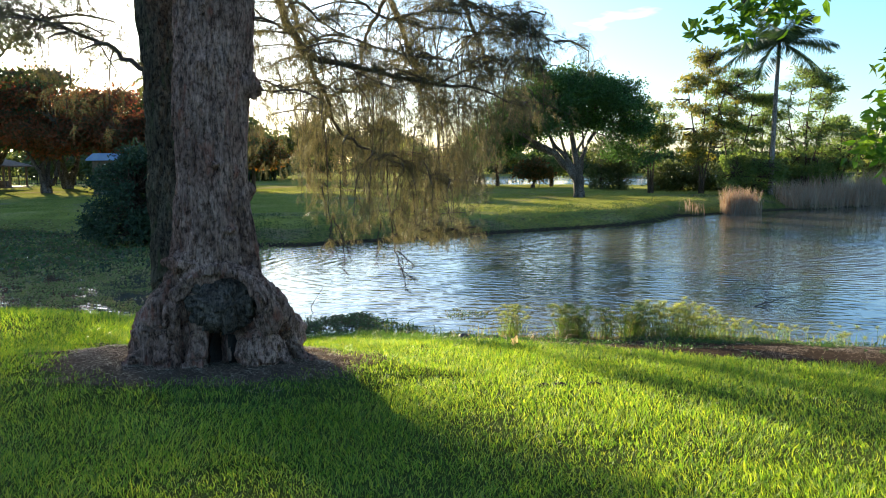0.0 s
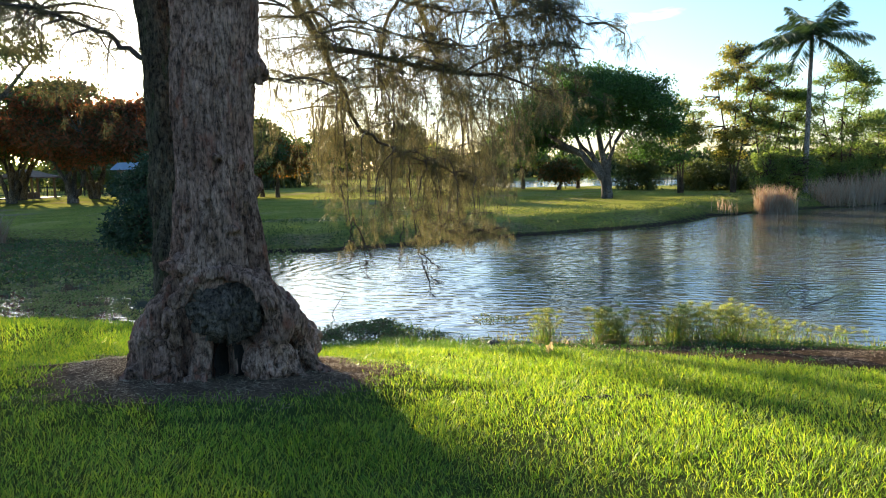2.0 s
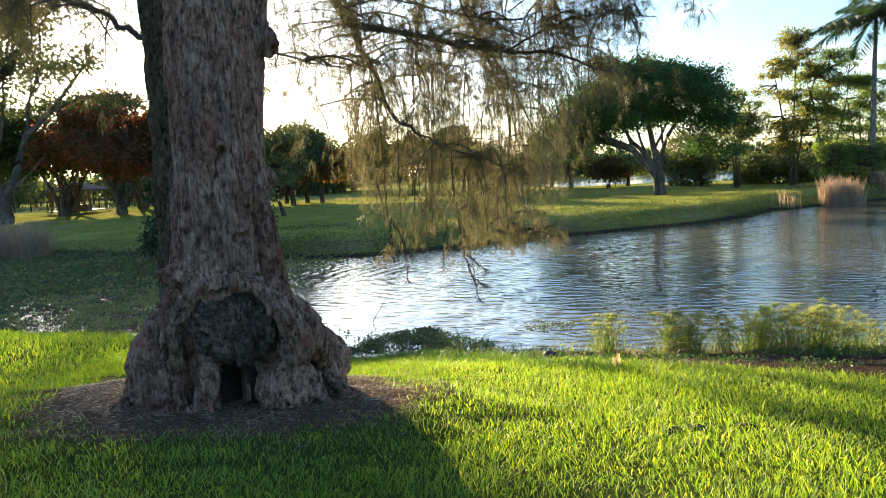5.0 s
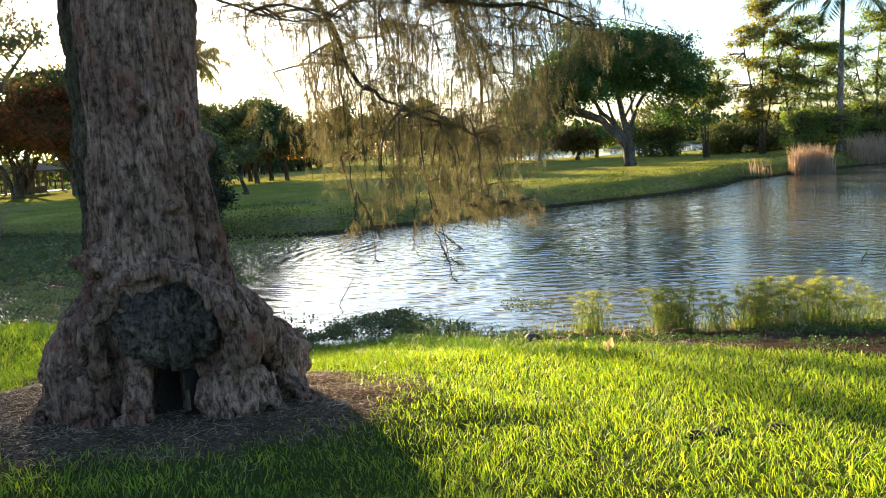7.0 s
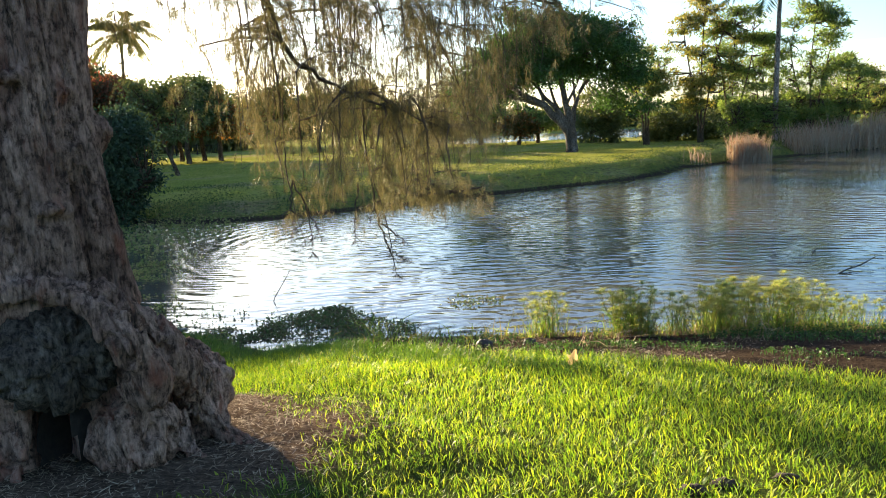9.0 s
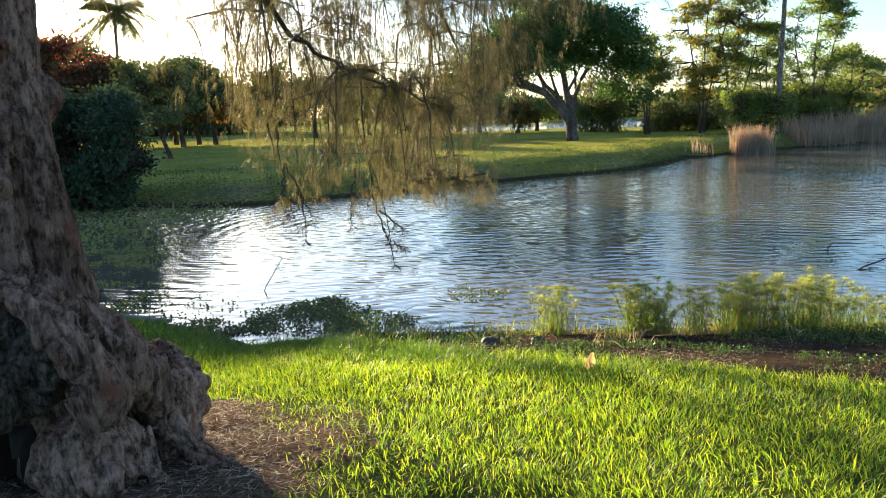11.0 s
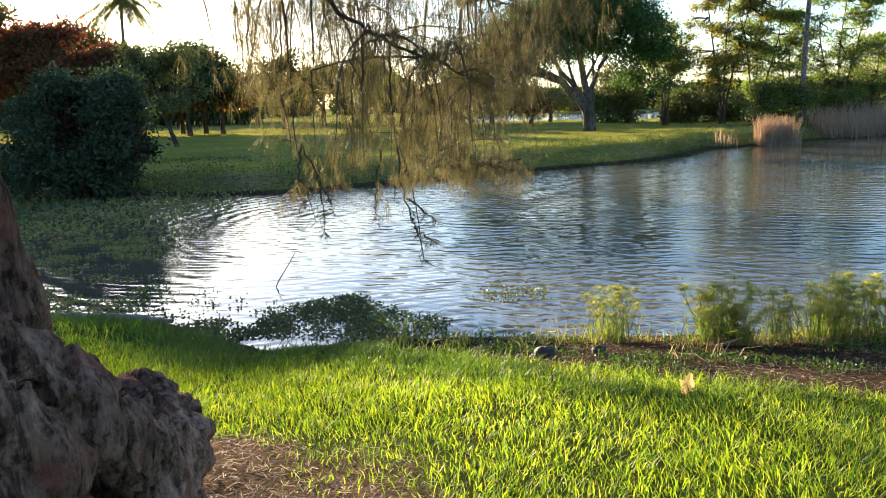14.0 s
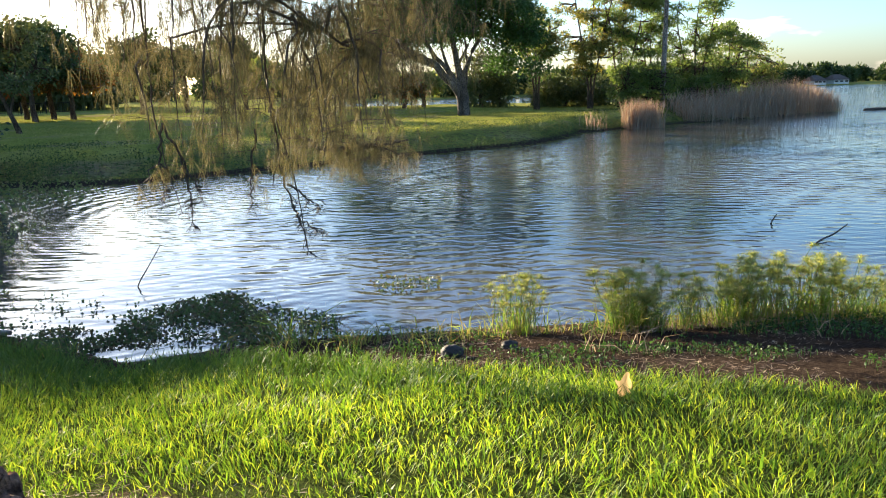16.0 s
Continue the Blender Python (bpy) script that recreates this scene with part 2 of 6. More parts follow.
def ground_material():
    m, n, l, p = nodes_of("ground")
    at = n.new("ShaderNodeAttribute")
    at.attribute_name = "soil"
    split = n.new("ShaderNodeSeparateColor")
    l.new(at.outputs["Color"], split.inputs[0])
    broad, mid, fine = noise_tex(n, l, 0.35, 5), noise_tex(n, l, 5, 6), noise_tex(n, l, 70, 5, (1, 1, 1), 0.75)
    litter = noise_tex(n, l, 26, 6, (1, 2.6, 1), 0.7)
    turf = ramp(n, l, broad, [(0.3, (0.17, 0.21, 0.045)), (0.5, (0.27, 0.28, 0.075)), (0.72, (0.36, 0.33, 0.12))])
    turf = mix(n, l, 0.7, turf, ramp(n, l, mid, [(0.3, (0.45, 0.5, 0.4)), (0.7, (1.2, 1.15, 1.0))]), "MULTIPLY")
    worn = noise_tex(n, l, 0.16, 6, (1, 1.6, 1), 0.65)
    turf = mix(n, l, ramp(n, l, worn, [(0.52, (0, 0, 0)), (0.64, (0.75, 0.75, 0.75))]), turf, (0.25, 0.2, 0.13))
    thatch = ramp(n, l, fine, [(0.3, (0.04, 0.055, 0.018)), (0.6, (0.09, 0.115, 0.032)), (0.8, (0.16, 0.16, 0.06))])
    lawn = mix(n, l, split.outputs["Blue"], turf, thatch)
    mud = ramp(n, l, litter, [(0.3, (0.055, 0.037, 0.026)), (0.5, (0.15, 0.105, 0.077)), (0.66, (0.26, 0.19, 0.142)), (0.8, (0.4, 0.29, 0.205))])
    mud = mix(n, l, 0.6, mud, ramp(n, l, mid, [(0.3, (0.4, 0.38, 0.36)), (0.7, (1.1, 1.05, 1.0))]), "MULTIPLY")
    # bank mud darkened in colour for the shade of sedges; mulch keeps its tone
    mud = mix(n, l, split.outputs["Green"], mix(n, l, 1.0, mud, (0.42, 0.44, 0.46), "MULTIPLY"), mud)
    edge = maths(n, l, "ADD", split.outputs["Red"], maths(n, l, "MULTIPLY", maths(n, l, "SUBTRACT", mid, 0.5), 0.55))
    col = mix(n, l, ramp(n, l, edge, [(0.42, (0, 0, 0)), (0.58, (1, 1, 1))]), lawn, mud)
    l.new(col, p.inputs["Base Color"])
    p.inputs["Roughness"].default_value = 1.0
    p.inputs["Specular IOR Level"].default_value = 0.0
    l.new(bump(n, l, maths(n, l, "ADD", litter, fine), 1.0, 0.025), p.inputs["Normal"])
    return m


def water_material():
    m, n, l, p = nodes_of("pond_water")
    p.inputs["Base Color"].default_value = (0.082, 0.077, 0.062, 1)
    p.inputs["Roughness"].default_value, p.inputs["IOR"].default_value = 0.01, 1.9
    co, sp = n.new("ShaderNodeTexCoord"), n.new("ShaderNodeSeparateXYZ")
    l.new(co.outputs["Object"], sp.inputs[0])
    bent = noise_tex(n, l, 0.55, 2)

    def train(cx, cy, length, wander, patch, tall=1.0):
        """Wavelets running out from a far point, bent here and there, in patches."""
        x, y = maths(n, l, "SUBTRACT", sp.outputs[0], cx), maths(n, l, "SUBTRACT", sp.outputs[1], cy)
        r = maths(n, l, "SQRT", maths(n, l, "ADD", maths(n, l, "MULTIPLY", x, x), maths(n, l, "MULTIPLY", y, y)), 0.0)
        phase = maths(n, l, "ADD", maths(n, l, "MULTIPLY", r, 2 * math.pi / length), maths(n, l, "MULTIPLY", bent, wander))
        wave = maths(n, l, "SINE", phase, 0.0)
        return maths(n, l, "MULTIPLY", wave, ramp(n, l, noise_tex(n, l, patch, 2), [(0.36, (0.1 * tall, 0.1 * tall, 0.1 * tall)), (0.62, (tall, tall, tall))]))

    def total(parts):
        out = parts[0]
        for q in parts[1:]:
            out = maths(n, l, "ADD", out, q)
        return out

    cove = total([train(-1.5, 24.0, 0.5, 6, 0.9), train(1.5, 27.0, 0.38, 8, 1.1, 0.7), train(-4.0, 28.0, 0.24, 10, 1.4, 0.4)])
    lake = total([train(0.5, -9.0, 0.42, 7, 0.8), train(10.0, -7.0, 0.33, 9, 1.1, 0.75), train(-9.0, -5.0, 0.47, 8, 0.7), train(4.0, -20.0, 0.24, 12, 1.5, 0.55), train(-14.0, -4.0, 0.19, 14, 1.8, 0.4)])
    side = ramp(n, l, maths(n, l, "MULTIPLY", maths(n, l, "ADD", sp.outputs[0], 6.0), 0.2), [(0.1, (0, 0, 0)), (0.9, (1, 1, 1))])
    main = mix(n, l, side, maths(n, l, "MULTIPLY", cove, 1.2), lake)
    fine = noise_tex(n, l, 9.0, 3, (0.5, 1.3, 1), 0.55)
    swell = noise_tex(n, l, 0.5, 2, (0.8, 1.4, 1), 0.5)
    gust = ramp(n, l, noise_tex(n, l, 0.13, 3, (1, 0.7, 1)), [(0.38, (0.4, 0.4, 0.4)), (0.62, (1, 1, 1))])
    h = maths(n, l, "ADD", maths(n, l, "MULTIPLY", main, WAVE), maths(n, l, "MULTIPLY", fine, 0.005))
    h = maths(n, l, "ADD", maths(n, l, "MULTIPLY", h, gust), maths(n, l, "MULTIPLY", swell, 0.014))
    l.new(bump(n, l, h, 1.0, 1.0), p.inputs["Normal"])
    return m


WAVE = 0.0055                         # height of the wavelets, in metres
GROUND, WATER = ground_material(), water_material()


# ---------- mesh tools ----------
def np_mesh(name, verts, faces, mat, smooth=False):
    """A mesh from arrays; all faces have the same number of corners."""
    verts, faces = np.asarray(verts, np.float32), np.asarray(faces, np.int32)
    me = bpy.data.meshes.new(name)
    k = faces.shape[1]
    me.vertices.add(len(verts))
    me.vertices.foreach_set("co", verts.ravel())
    me.loops.add(faces.size)
    me.loops.foreach_set("vertex_index", faces.ravel())
    me.polygons.add(len(faces))
    me.polygons.foreach_set("loop_start", np.arange(0, faces.size, k, dtype=np.int32))
    me.polygons.foreach_set("use_smooth", np.full(len(faces), smooth))
    me.update(calc_edges=True)
    me.materials.append(mat)
    return me


def thing(name, at, label, category, group="", kind=""):
    return tagged_at(new(name), at, label, category, group, kind)


def tagged_at(ob, at, label, category, group="", kind=""):
    ob.location = at
    return tagged(ob, label, category, group, kind)


def np_part(name, verts, faces, mat, parent, label="", smooth=False, kind=""):
    """Links arrays, given in world metres, as one mesh under a thing."""
    base = np.array(parent.location if parent.parent is None else parent.parent.location)
    ob = new(name, np_mesh(name, np.asarray(verts) - base, faces, mat, smooth))
    ob.parent = parent
    return tagged(ob, label, kind=kind)


def unit(v):
    return v / np.maximum(np.linalg.norm(v, axis=-1, keepdims=True), 1e-9)


def lattice(x, y, seed=0):
    """Smooth value noise over a plane, 0 to 1."""
    xi, yi = np.floor(x), np.floor(y)
    fx, fy = x - xi, y - yi
    fx, fy = fx * fx * (3 - 2 * fx), fy * fy * (3 - 2 * fy)

    def h(a, b):
        s = np.sin(a * 127.1 + b * 311.7 + seed * 74.7) * 43758.5453
        return s - np.floor(s)
    return (h(xi, yi) * (1 - fx) + h(xi + 1, yi) * fx) * (1 - fy) + (h(xi, yi + 1) * (1 - fx) + h(xi + 1, yi + 1) * fx) * fy


def fractal(x, y, seed=0, octaves=4):
    out, a = 0, 0.5
    for i in range(octaves):
        out, a, x, y = out + a * lattice(x, y, seed + i), a * 0.5, x * 2.03, y * 2.03
    return out


def tube(points, radii, sides=8, wobble=0.0, seed=0):
    """Verts and quads of a tapered tube along points."""
    p = np.asarray(points, float)
    r = np.interp(np.linspace(0, 1, len(p)), np.linspace(0, 1, len(radii)), radii)
    d = unit(np.gradient(p, axis=0))
    ref = np.where(np.abs(d[:, 2:3]) > 0.9, [[1.0, 0, 0]], [[0, 0, 1.0]])
    u = unit(np.cross(d, ref))
    w = np.cross(d, u)
    a = np.linspace(0, 2 * np.pi, sides, endpoint=False)
    rr = r[:, None] * (1 + wobble * (fractal(a[None, :] * 1.3 + seed, np.arange(len(p))[:, None] * 0.7, seed, 2) - 0.4))
    v = p[:, None, :] + rr[..., None] * (np.cos(a)[None, :, None] * u[:, None, :] + np.sin(a)[None, :, None] * w[:, None, :])
    i, j = np.meshgrid(np.arange(len(p) - 1), np.arange(sides), indexing="ij")
    jn = (j + 1) % sides
    f = np.stack([i * sides + j, i * sides + jn, (i + 1) * sides + jn, (i + 1) * sides + j], -1).reshape(-1, 4)
    return v.reshape(-1, 3), f


def join(pieces):
    vs, fs, n = [], [], 0
    for v, f in pieces:
        vs.append(np.asarray(v))
        fs.append(np.asarray(f) + n)
        n += len(v)
    return np.concatenate(vs), np.concatenate(fs)


def bend(points, n=12):
    """A smooth line through a few points."""
    p = np.asarray(points, float)
    t = np.linspace(0, len(p) - 1, n)
    q = np.vstack([2 * p[0] - p[1], p, 2 * p[-1] - p[-2]])
    i = np.minimum(t.astype(int), len(p) - 2)
    s = (t - i)[:, None]
    a, b, c, d = q[i], q[i + 1], q[i + 2], q[i + 3]
    return 0.5 * (2 * b + (c - a) * s + (2 * a - 5 * b + 4 * c - d) * s ** 2 + (3 * b - a - 3 * c + d) * s ** 3)


def leaves(at, way, length, width, fold=0.25):
    """Pointed leaves: two faces each, folded along the midrib."""
    n = len(at)
    way = unit(way)
    side = unit(np.cross(way, unit(rng.normal(size=(n, 3)))))
    up = np.cross(side, way)
    L, Wd = np.reshape(length, (-1, 1)) * np.ones((n, 1)), np.reshape(width, (-1, 1)) * np.ones((n, 1))
    mid = at + way * L * 0.45
    v = np.stack([at, mid + side * Wd * 0.5 + up * Wd * fold, at + way * L, mid - side * Wd * 0.5 + up * Wd * fold], 1).reshape(-1, 3)
    k = np.arange(n)[:, None] * 4
    return v, np.concatenate([k + [[0, 1, 2]], k + [[0, 2, 3]]], 0).reshape(-1, 3)


def blades(at, way, length, width, droop):
    """Grass blades or strap leaves: a bent ribbon of three faces."""
    n = len(at)
    L, Wd, D = (np.reshape(q, (-1, 1)) * np.ones((n, 1)) for q in (length, width, droop))
    way = unit(way)
    flat = unit(np.stack([-way[:, 1], way[:, 0], np.zeros(n)], 1) + rng.normal(size=(n, 3)) * 0.25)
    lean = unit(way * [1, 1, 0] + 1e-6)
    mid = at + way * L * 0.55
    tip = at + way * L + lean * L * D - np.array([0, 0, 1.0]) * L * D * 0.6
    v = np.stack([at - flat * Wd * 0.4, at + flat * Wd * 0.4, mid + flat * Wd * 0.5, mid - flat * Wd * 0.5, tip], 1).reshape(-1, 3)
    k = np.arange(n)[:, None] * 5
    return v, np.stack([k + [[0, 1, 2]], k + [[0, 2, 3]], k + [[3, 2, 4]]], 1).reshape(-1, 3)


def lumpy(center, radii, seed, rows=24, cols=36, rough=0.35, freq=2.0, wrinkle=0.0):
    """A knotted lump of wood or stone."""
    th, ph = np.meshgrid(np.linspace(0, 2 * np.pi, cols, endpoint=False), np.linspace(0.02, np.pi - 0.02, rows))
    d = np.stack([np.sin(ph) * np.cos(th), np.sin(ph) * np.sin(th), np.cos(ph)], -1)
    s = fractal(d[..., 0] * freq + seed * 3.1, d[..., 1] * freq + d[..., 2] * freq * 1.7, seed, 4) - 0.47
    s2 = np.abs(fractal(d[..., 1] * freq * 2 + 9, d[..., 2] * freq * 2 + d[..., 0] * freq * 2, seed + 5, 3) - 0.45)
    v = np.asarray(center) + d * np.asarray(radii) * (1 + rough * 1.6 * s - rough * 0.9 * (s2 < 0.05) * (1 - s2 / 0.05) * 0.5)[..., None]
    if wrinkle:
        x, y, zz = (v - np.asarray(center)).transpose(2, 0, 1)
        folds = fractal(x * 13 + seed + y * 13, zz * 1.8 + (x - y) * 2, seed + 9, 4)
        cut = np.clip(1 - np.abs(folds - 0.45) / 0.07, 0, 1)
        v = v + d * (wrinkle * (folds - 0.47) * 2 - wrinkle * 0.9 * cut)[..., None]
    i, j = np.meshgrid(np.arange(rows - 1), np.arange(cols), indexing="ij")
    jn = (j + 1) % cols
    return v.reshape(-1, 3), np.stack([i * cols + j, (i + 1) * cols + j, (i + 1) * cols + jn, i * cols + jn], -1).reshape(-1, 4)


def craggy(center, radii, seed, rows, cols, cells):
    """A burl of swollen knobs with deep creases between them."""
    r = np.random.default_rng(seed)
    th, ph = np.meshgrid(np.linspace(0, 2 * np.pi, cols, endpoint=False), np.linspace(0.02, np.pi - 0.02, rows))
    d = np.stack([np.sin(ph) * np.cos(th), np.sin(ph) * np.sin(th), np.cos(ph)], -1)
    warp = np.stack([fractal(d[..., a] * 3 + 5 * a, d[..., (a + 1) % 3] * 3 + 9, seed + a, 3) for a in range(3)], -1) - 0.47
    near = np.sort(np.arccos(np.clip(unit(d + 0.5 * warp) @ unit(r.normal(size=(cells, 3))).T, -1, 1)), -1)
    knob = np.clip((near[..., 1] - near[..., 0]) / 0.22, 0, 1) ** 0.6
    fine = fractal(d[..., 0] * 9 + d[..., 1] * 9, d[..., 2] * 9 + d[..., 1] * 5, seed + 2, 4) - 0.47
    v = np.asarray(center) + d * np.asarray(radii) * (0.78 + 0.17 * knob + 0.42 * warp[..., 0] + 0.22 * warp[..., 2] + 0.12 * fine)[..., None]
    i, j = np.meshgrid(np.arange(rows - 1), np.arange(cols), indexing="ij")
    jn = (j + 1) % cols
    return v.reshape(-1, 3), np.stack([i * cols + j, (i + 1) * cols + j, (i + 1) * cols + jn, i * cols + jn], -1).reshape(-1, 4)


def box(lo, hi):
    x0, y0, z0 = lo
    x1, y1, z1 = hi
    v = [(x0, y0, z0), (x1, y0, z0), (x1, y1, z0), (x0, y1, z0), (x0, y0, z1), (x1, y0, z1), (x1, y1, z1), (x0, y1, z1)]
    return np.array(v, float), np.array([(0, 3, 2, 1), (4, 5, 6, 7), (0, 1, 5, 4), (1, 2, 6, 5), (2, 3, 7, 6), (3, 0, 4, 7)])


# ---------- the lie of the land ----------
NEAR = np.array([(-90, 60), (-40, 26), (-20, 19), (-12, 16.8), (-7.5, 15.9), (-4.4, 14.9), (-3.4, 14.15), (-2.75, 13.68), (-2.1, 13.85), (-1.4, 14.1), (5.5, 13.9), (9, 13.2), (14, 11), (25, 4), (60, -20), (300, -160)])
FAR = np.array([(-90, 62), (-40, 42), (-30, 38), (-20, 33.5), (-13, 30.5), (-9.5, 29.6), (-7, 29.8), (-4.3, 31.6), (0, 34.6), (3.5, 37), (7.4, 39.3), (9.5, 42), (11.3, 45.4), (14.6, 48.3), (19, 51), (27, 56), (36, 60.5), (38, 64), (41, 90), (45, 400)])
BACK = np.array([(-300, 900), (-30, 600), (-20, 250), (-10, 105), (0, 92), (17, 86), (25, 80), (36, 70), (40, 60), (400, 60)])
SHORE = np.array([(-60, 170), (40, 185), (105, 195), (130, 222), (200, 250), (600, 300)])
MUD_WIDTH = np.array([(-12, 0.2), (-5, 0.3), (-3.8, 0.5), (-2.2, 0.7), (-0.8, 1.75), (0.2, 2.35), (0.9, 2.65), (1.6, 3.1), (2.05, 3.4), (2.7, 3.9), (3.2, 4.2), (3.5, 4.4), (4.9, 4.9), (6, 5.1), (9, 5.4)])


def inland(x, y):
    return np.interp(x, NEAR[:, 0], NEAR[:, 1]) - y


def mulch(x, y):
    """1 at the tree's foot, 0 past the edge of the litter."""
    return np.clip(1.6 - 1.1 * np.hypot((x + 2.5) / 2.0, (y - 7.95) / 1.5) - 0.8 * (fractal(x * 1.9, y * 1.9, 3) - 0.45), 0, 1)


def land(x, y):
    x, y = np.asarray(x, float), np.asarray(y, float)
    dn = inland(x, y)
    z = np.interp(dn, [-40, -8, -2, -0.3, 0, 1.75, 3.6, 6.85, 14.6, 30, 90], [-1.6, -1.3, -0.5, -0.12, 0.0, 0.345, 0.69, 1.05, 1.87, 2.5, 2.9])
    df = (y - np.interp(x, FAR[:, 0], FAR[:, 1])) * 0.75
    dj = df + np.clip(df, 0, 1) * 2.2 * (fractal(x * 0.22, y * 0.22, 12) - 0.47)
    far = np.interp(dj, [-30, -6, -1, 0, 0.3, 0.8, 2.9, 3.7, 8, 14, 40, 120], [-1.6, -1.0, -0.25, 0.0, 0.08, 0.12, 0.7, 0.78, 0.82, 0.88, 1.0, 1.3])
    db = (np.interp(x, BACK[:, 0], BACK[:, 1]) - y) * 0.7
    far = np.minimum(far, np.interp(db, [-20, 0, 3, 12], [-1.4, 0, 0.5, 2.5]))
    other = np.interp(y - np.interp(x, SHORE[:, 0], SHORE[:, 1]), [-30, 0, 6, 60, 600], [-1.5, 0, 0.5, 0.9, 2])
    west = np.interp(-60 - x, [-20, 0, 8, 200], [-1.5, 0, 0.5, 2])
    z = np.maximum(np.maximum(z, far), np.maximum(other, west))
    z = z + 0.05 * (fractal(x * 0.35, y * 0.35, 2) - 0.47) * np.clip(np.abs(z) * 3, 0, 1)
    return z + 0.2 * mulch(x, y) + 0.3 * np.clip(df - 3, 0, 5) / 5 * (fractal(x * 0.12, y * 0.12, 8) - 0.47) * (df > 0)


def build_ground():
    def steps(*spans):
        """Grid lines: (from, to, step) spans, then ever wider steps to the horizon."""
        mid = np.concatenate([np.arange(a, b, d) for a, b, d in spans])
        wide = 3 * np.sinh(np.linspace(0.25, np.arcsinh(2500 / 3), 26))
        return np.concatenate([mid[0] - wide[::-1], mid, mid[-1] + wide])

    gx, gy = steps((-60, -34, 1.3), (-34, -9, 0.5), (-9, 9, 0.24), (9, 30, 0.5), (30, 60, 1.3)), steps((-14, 4, 0.7), (4, 15, 0.2), (15, 27, 0.6), (27, 54, 0.3), (54, 100, 1.2))
    X, Y = np.meshgrid(gx, gy)
    Zg = land(X, Y)
    n = len(gx)
    i, j = np.meshgrid(np.arange(len(gy) - 1), np.arange(n - 1), indexing="ij")
    f = np.stack([i * n + j, i * n + j + 1, (i + 1) * n + j + 1, (i + 1) * n + j], -1).reshape(-1, 4)
    me = np_mesh("ground", np.stack([X, Y, Zg], -1).reshape(-1, 3), f, GROUND, True)
    dn = inland(X, Y)
    width = np.interp(X, MUD_WIDTH[:, 0], MUD_WIDTH[:, 1])
    mud = np.clip(0.5 + (width - dn) * 0.9, 0, 1) * (dn > -8)
    mud = np.maximum(mud, mulch(X, Y))
    df = Y - np.interp(X, FAR[:, 0], FAR[:, 1])
    mud = np.maximum(mud, np.clip(0.75 - 0.5 * np.abs(df - 0.5), 0, 1) * (Y > 20))
    # dark mud tone in patches up the far slope, standing in for its shade
    mud = np.maximum(mud, 0.47 * np.clip((df + 1) * 2, 0, 1) * np.clip((4.6 - df) / 1.5, 0, 1) * (Y > 20))
    near = np.clip((16 - Y) / 2, 0, 1) * (np.abs(X) < 14)
    soil = np.stack([mud, np.clip(mulch(X, Y) * 2, 0, 1), near, np.ones_like(mud)], -1).astype(np.float32)
    me.color_attributes.new("soil", "FLOAT_COLOR", "POINT").data.foreach_set("color", soil.ravel())
    tagged(new("ground", me), "grassy park ground with a muddy bank falling to the pond", "ground", kind="structure")


def build_water():
    n = 60
    u = np.linspace(-1, 1, n)
    gx, gy = 30 * np.sinh(u * np.arcsinh(2400 / 30)), 25 + 30 * np.sinh(u * np.arcsinh(2400 / 30))
    X, Y = np.meshgrid(gx, gy)
    i, j = np.meshgrid(np.arange(n - 1), np.arange(n - 1), indexing="ij")
    f = np.stack([i * n + j, i * n + j + 1, (i + 1) * n + j + 1, (i + 1) * n + j], -1).reshape(-1, 4)
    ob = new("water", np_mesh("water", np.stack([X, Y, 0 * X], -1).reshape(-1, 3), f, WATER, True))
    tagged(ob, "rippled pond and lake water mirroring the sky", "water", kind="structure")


build_ground()
build_water()


# ---------- the great casuarina ----------
TZ = np.array([0.7, 1.0, 1.3, 1.5, 1.7, 1.9, 2.1, 2.35, 2.6, 3.2, 4.2, 5.2, 7.0, 9.5])
TX = np.array([-2.32, -2.32, -2.3, -2.28, -2.25, -2.23, -2.22, -2.2, -2.18, -2.18, -2.15, -2.09, -2.03, -1.95])
TY = np.array([7.82, 7.82, 7.8, 7.77, 7.72, 7.67, 7.63, 7.58, 7.55, 7.55, 7.6, 7.65, 7.72, 7.8])
TR = np.array([0.69, 0.66, 0.61, 0.57, 0.54, 0.515, 0.495, 0.46, 0.43, 0.385, 0.405, 0.43, 0.42, 0.38])


def gnarl(points, radii, seed, rings=56, sides=60, amp=0.3, freq=7.0):
    """A knotted root or roll of bark along a line."""
    line = bend(points, rings)
    v, f = tube(line, radii, sides)
    v = v.reshape(rings, sides, 3)
    out = v - line[:, None, :]
    r = np.linalg.norm(out, axis=-1)
    n = fractal(v[..., 0] * freq + seed, v[..., 2] * freq * 0.6 + v[..., 1] * freq, seed, 4) - 0.47
    fine = fractal(v[..., 0] * 26 + v[..., 1] * 26, v[..., 2] * 7, seed + 3, 3) - 0.45
    cut = np.clip(1 - np.abs(fractal(v[..., 0] * 11 + v[..., 1] * 9, v[..., 2] * 4 + seed, seed + 7, 3) - 0.45) / 0.04, 0, 1)
    v = line[:, None, :] + out * (1 + amp * 2 * n + (0.06 * fine * 2 - 0.03 * cut)[..., ] / np.maximum(r, 0.05) * 0.5)[..., None]
    return v.reshape(-1, 3), f


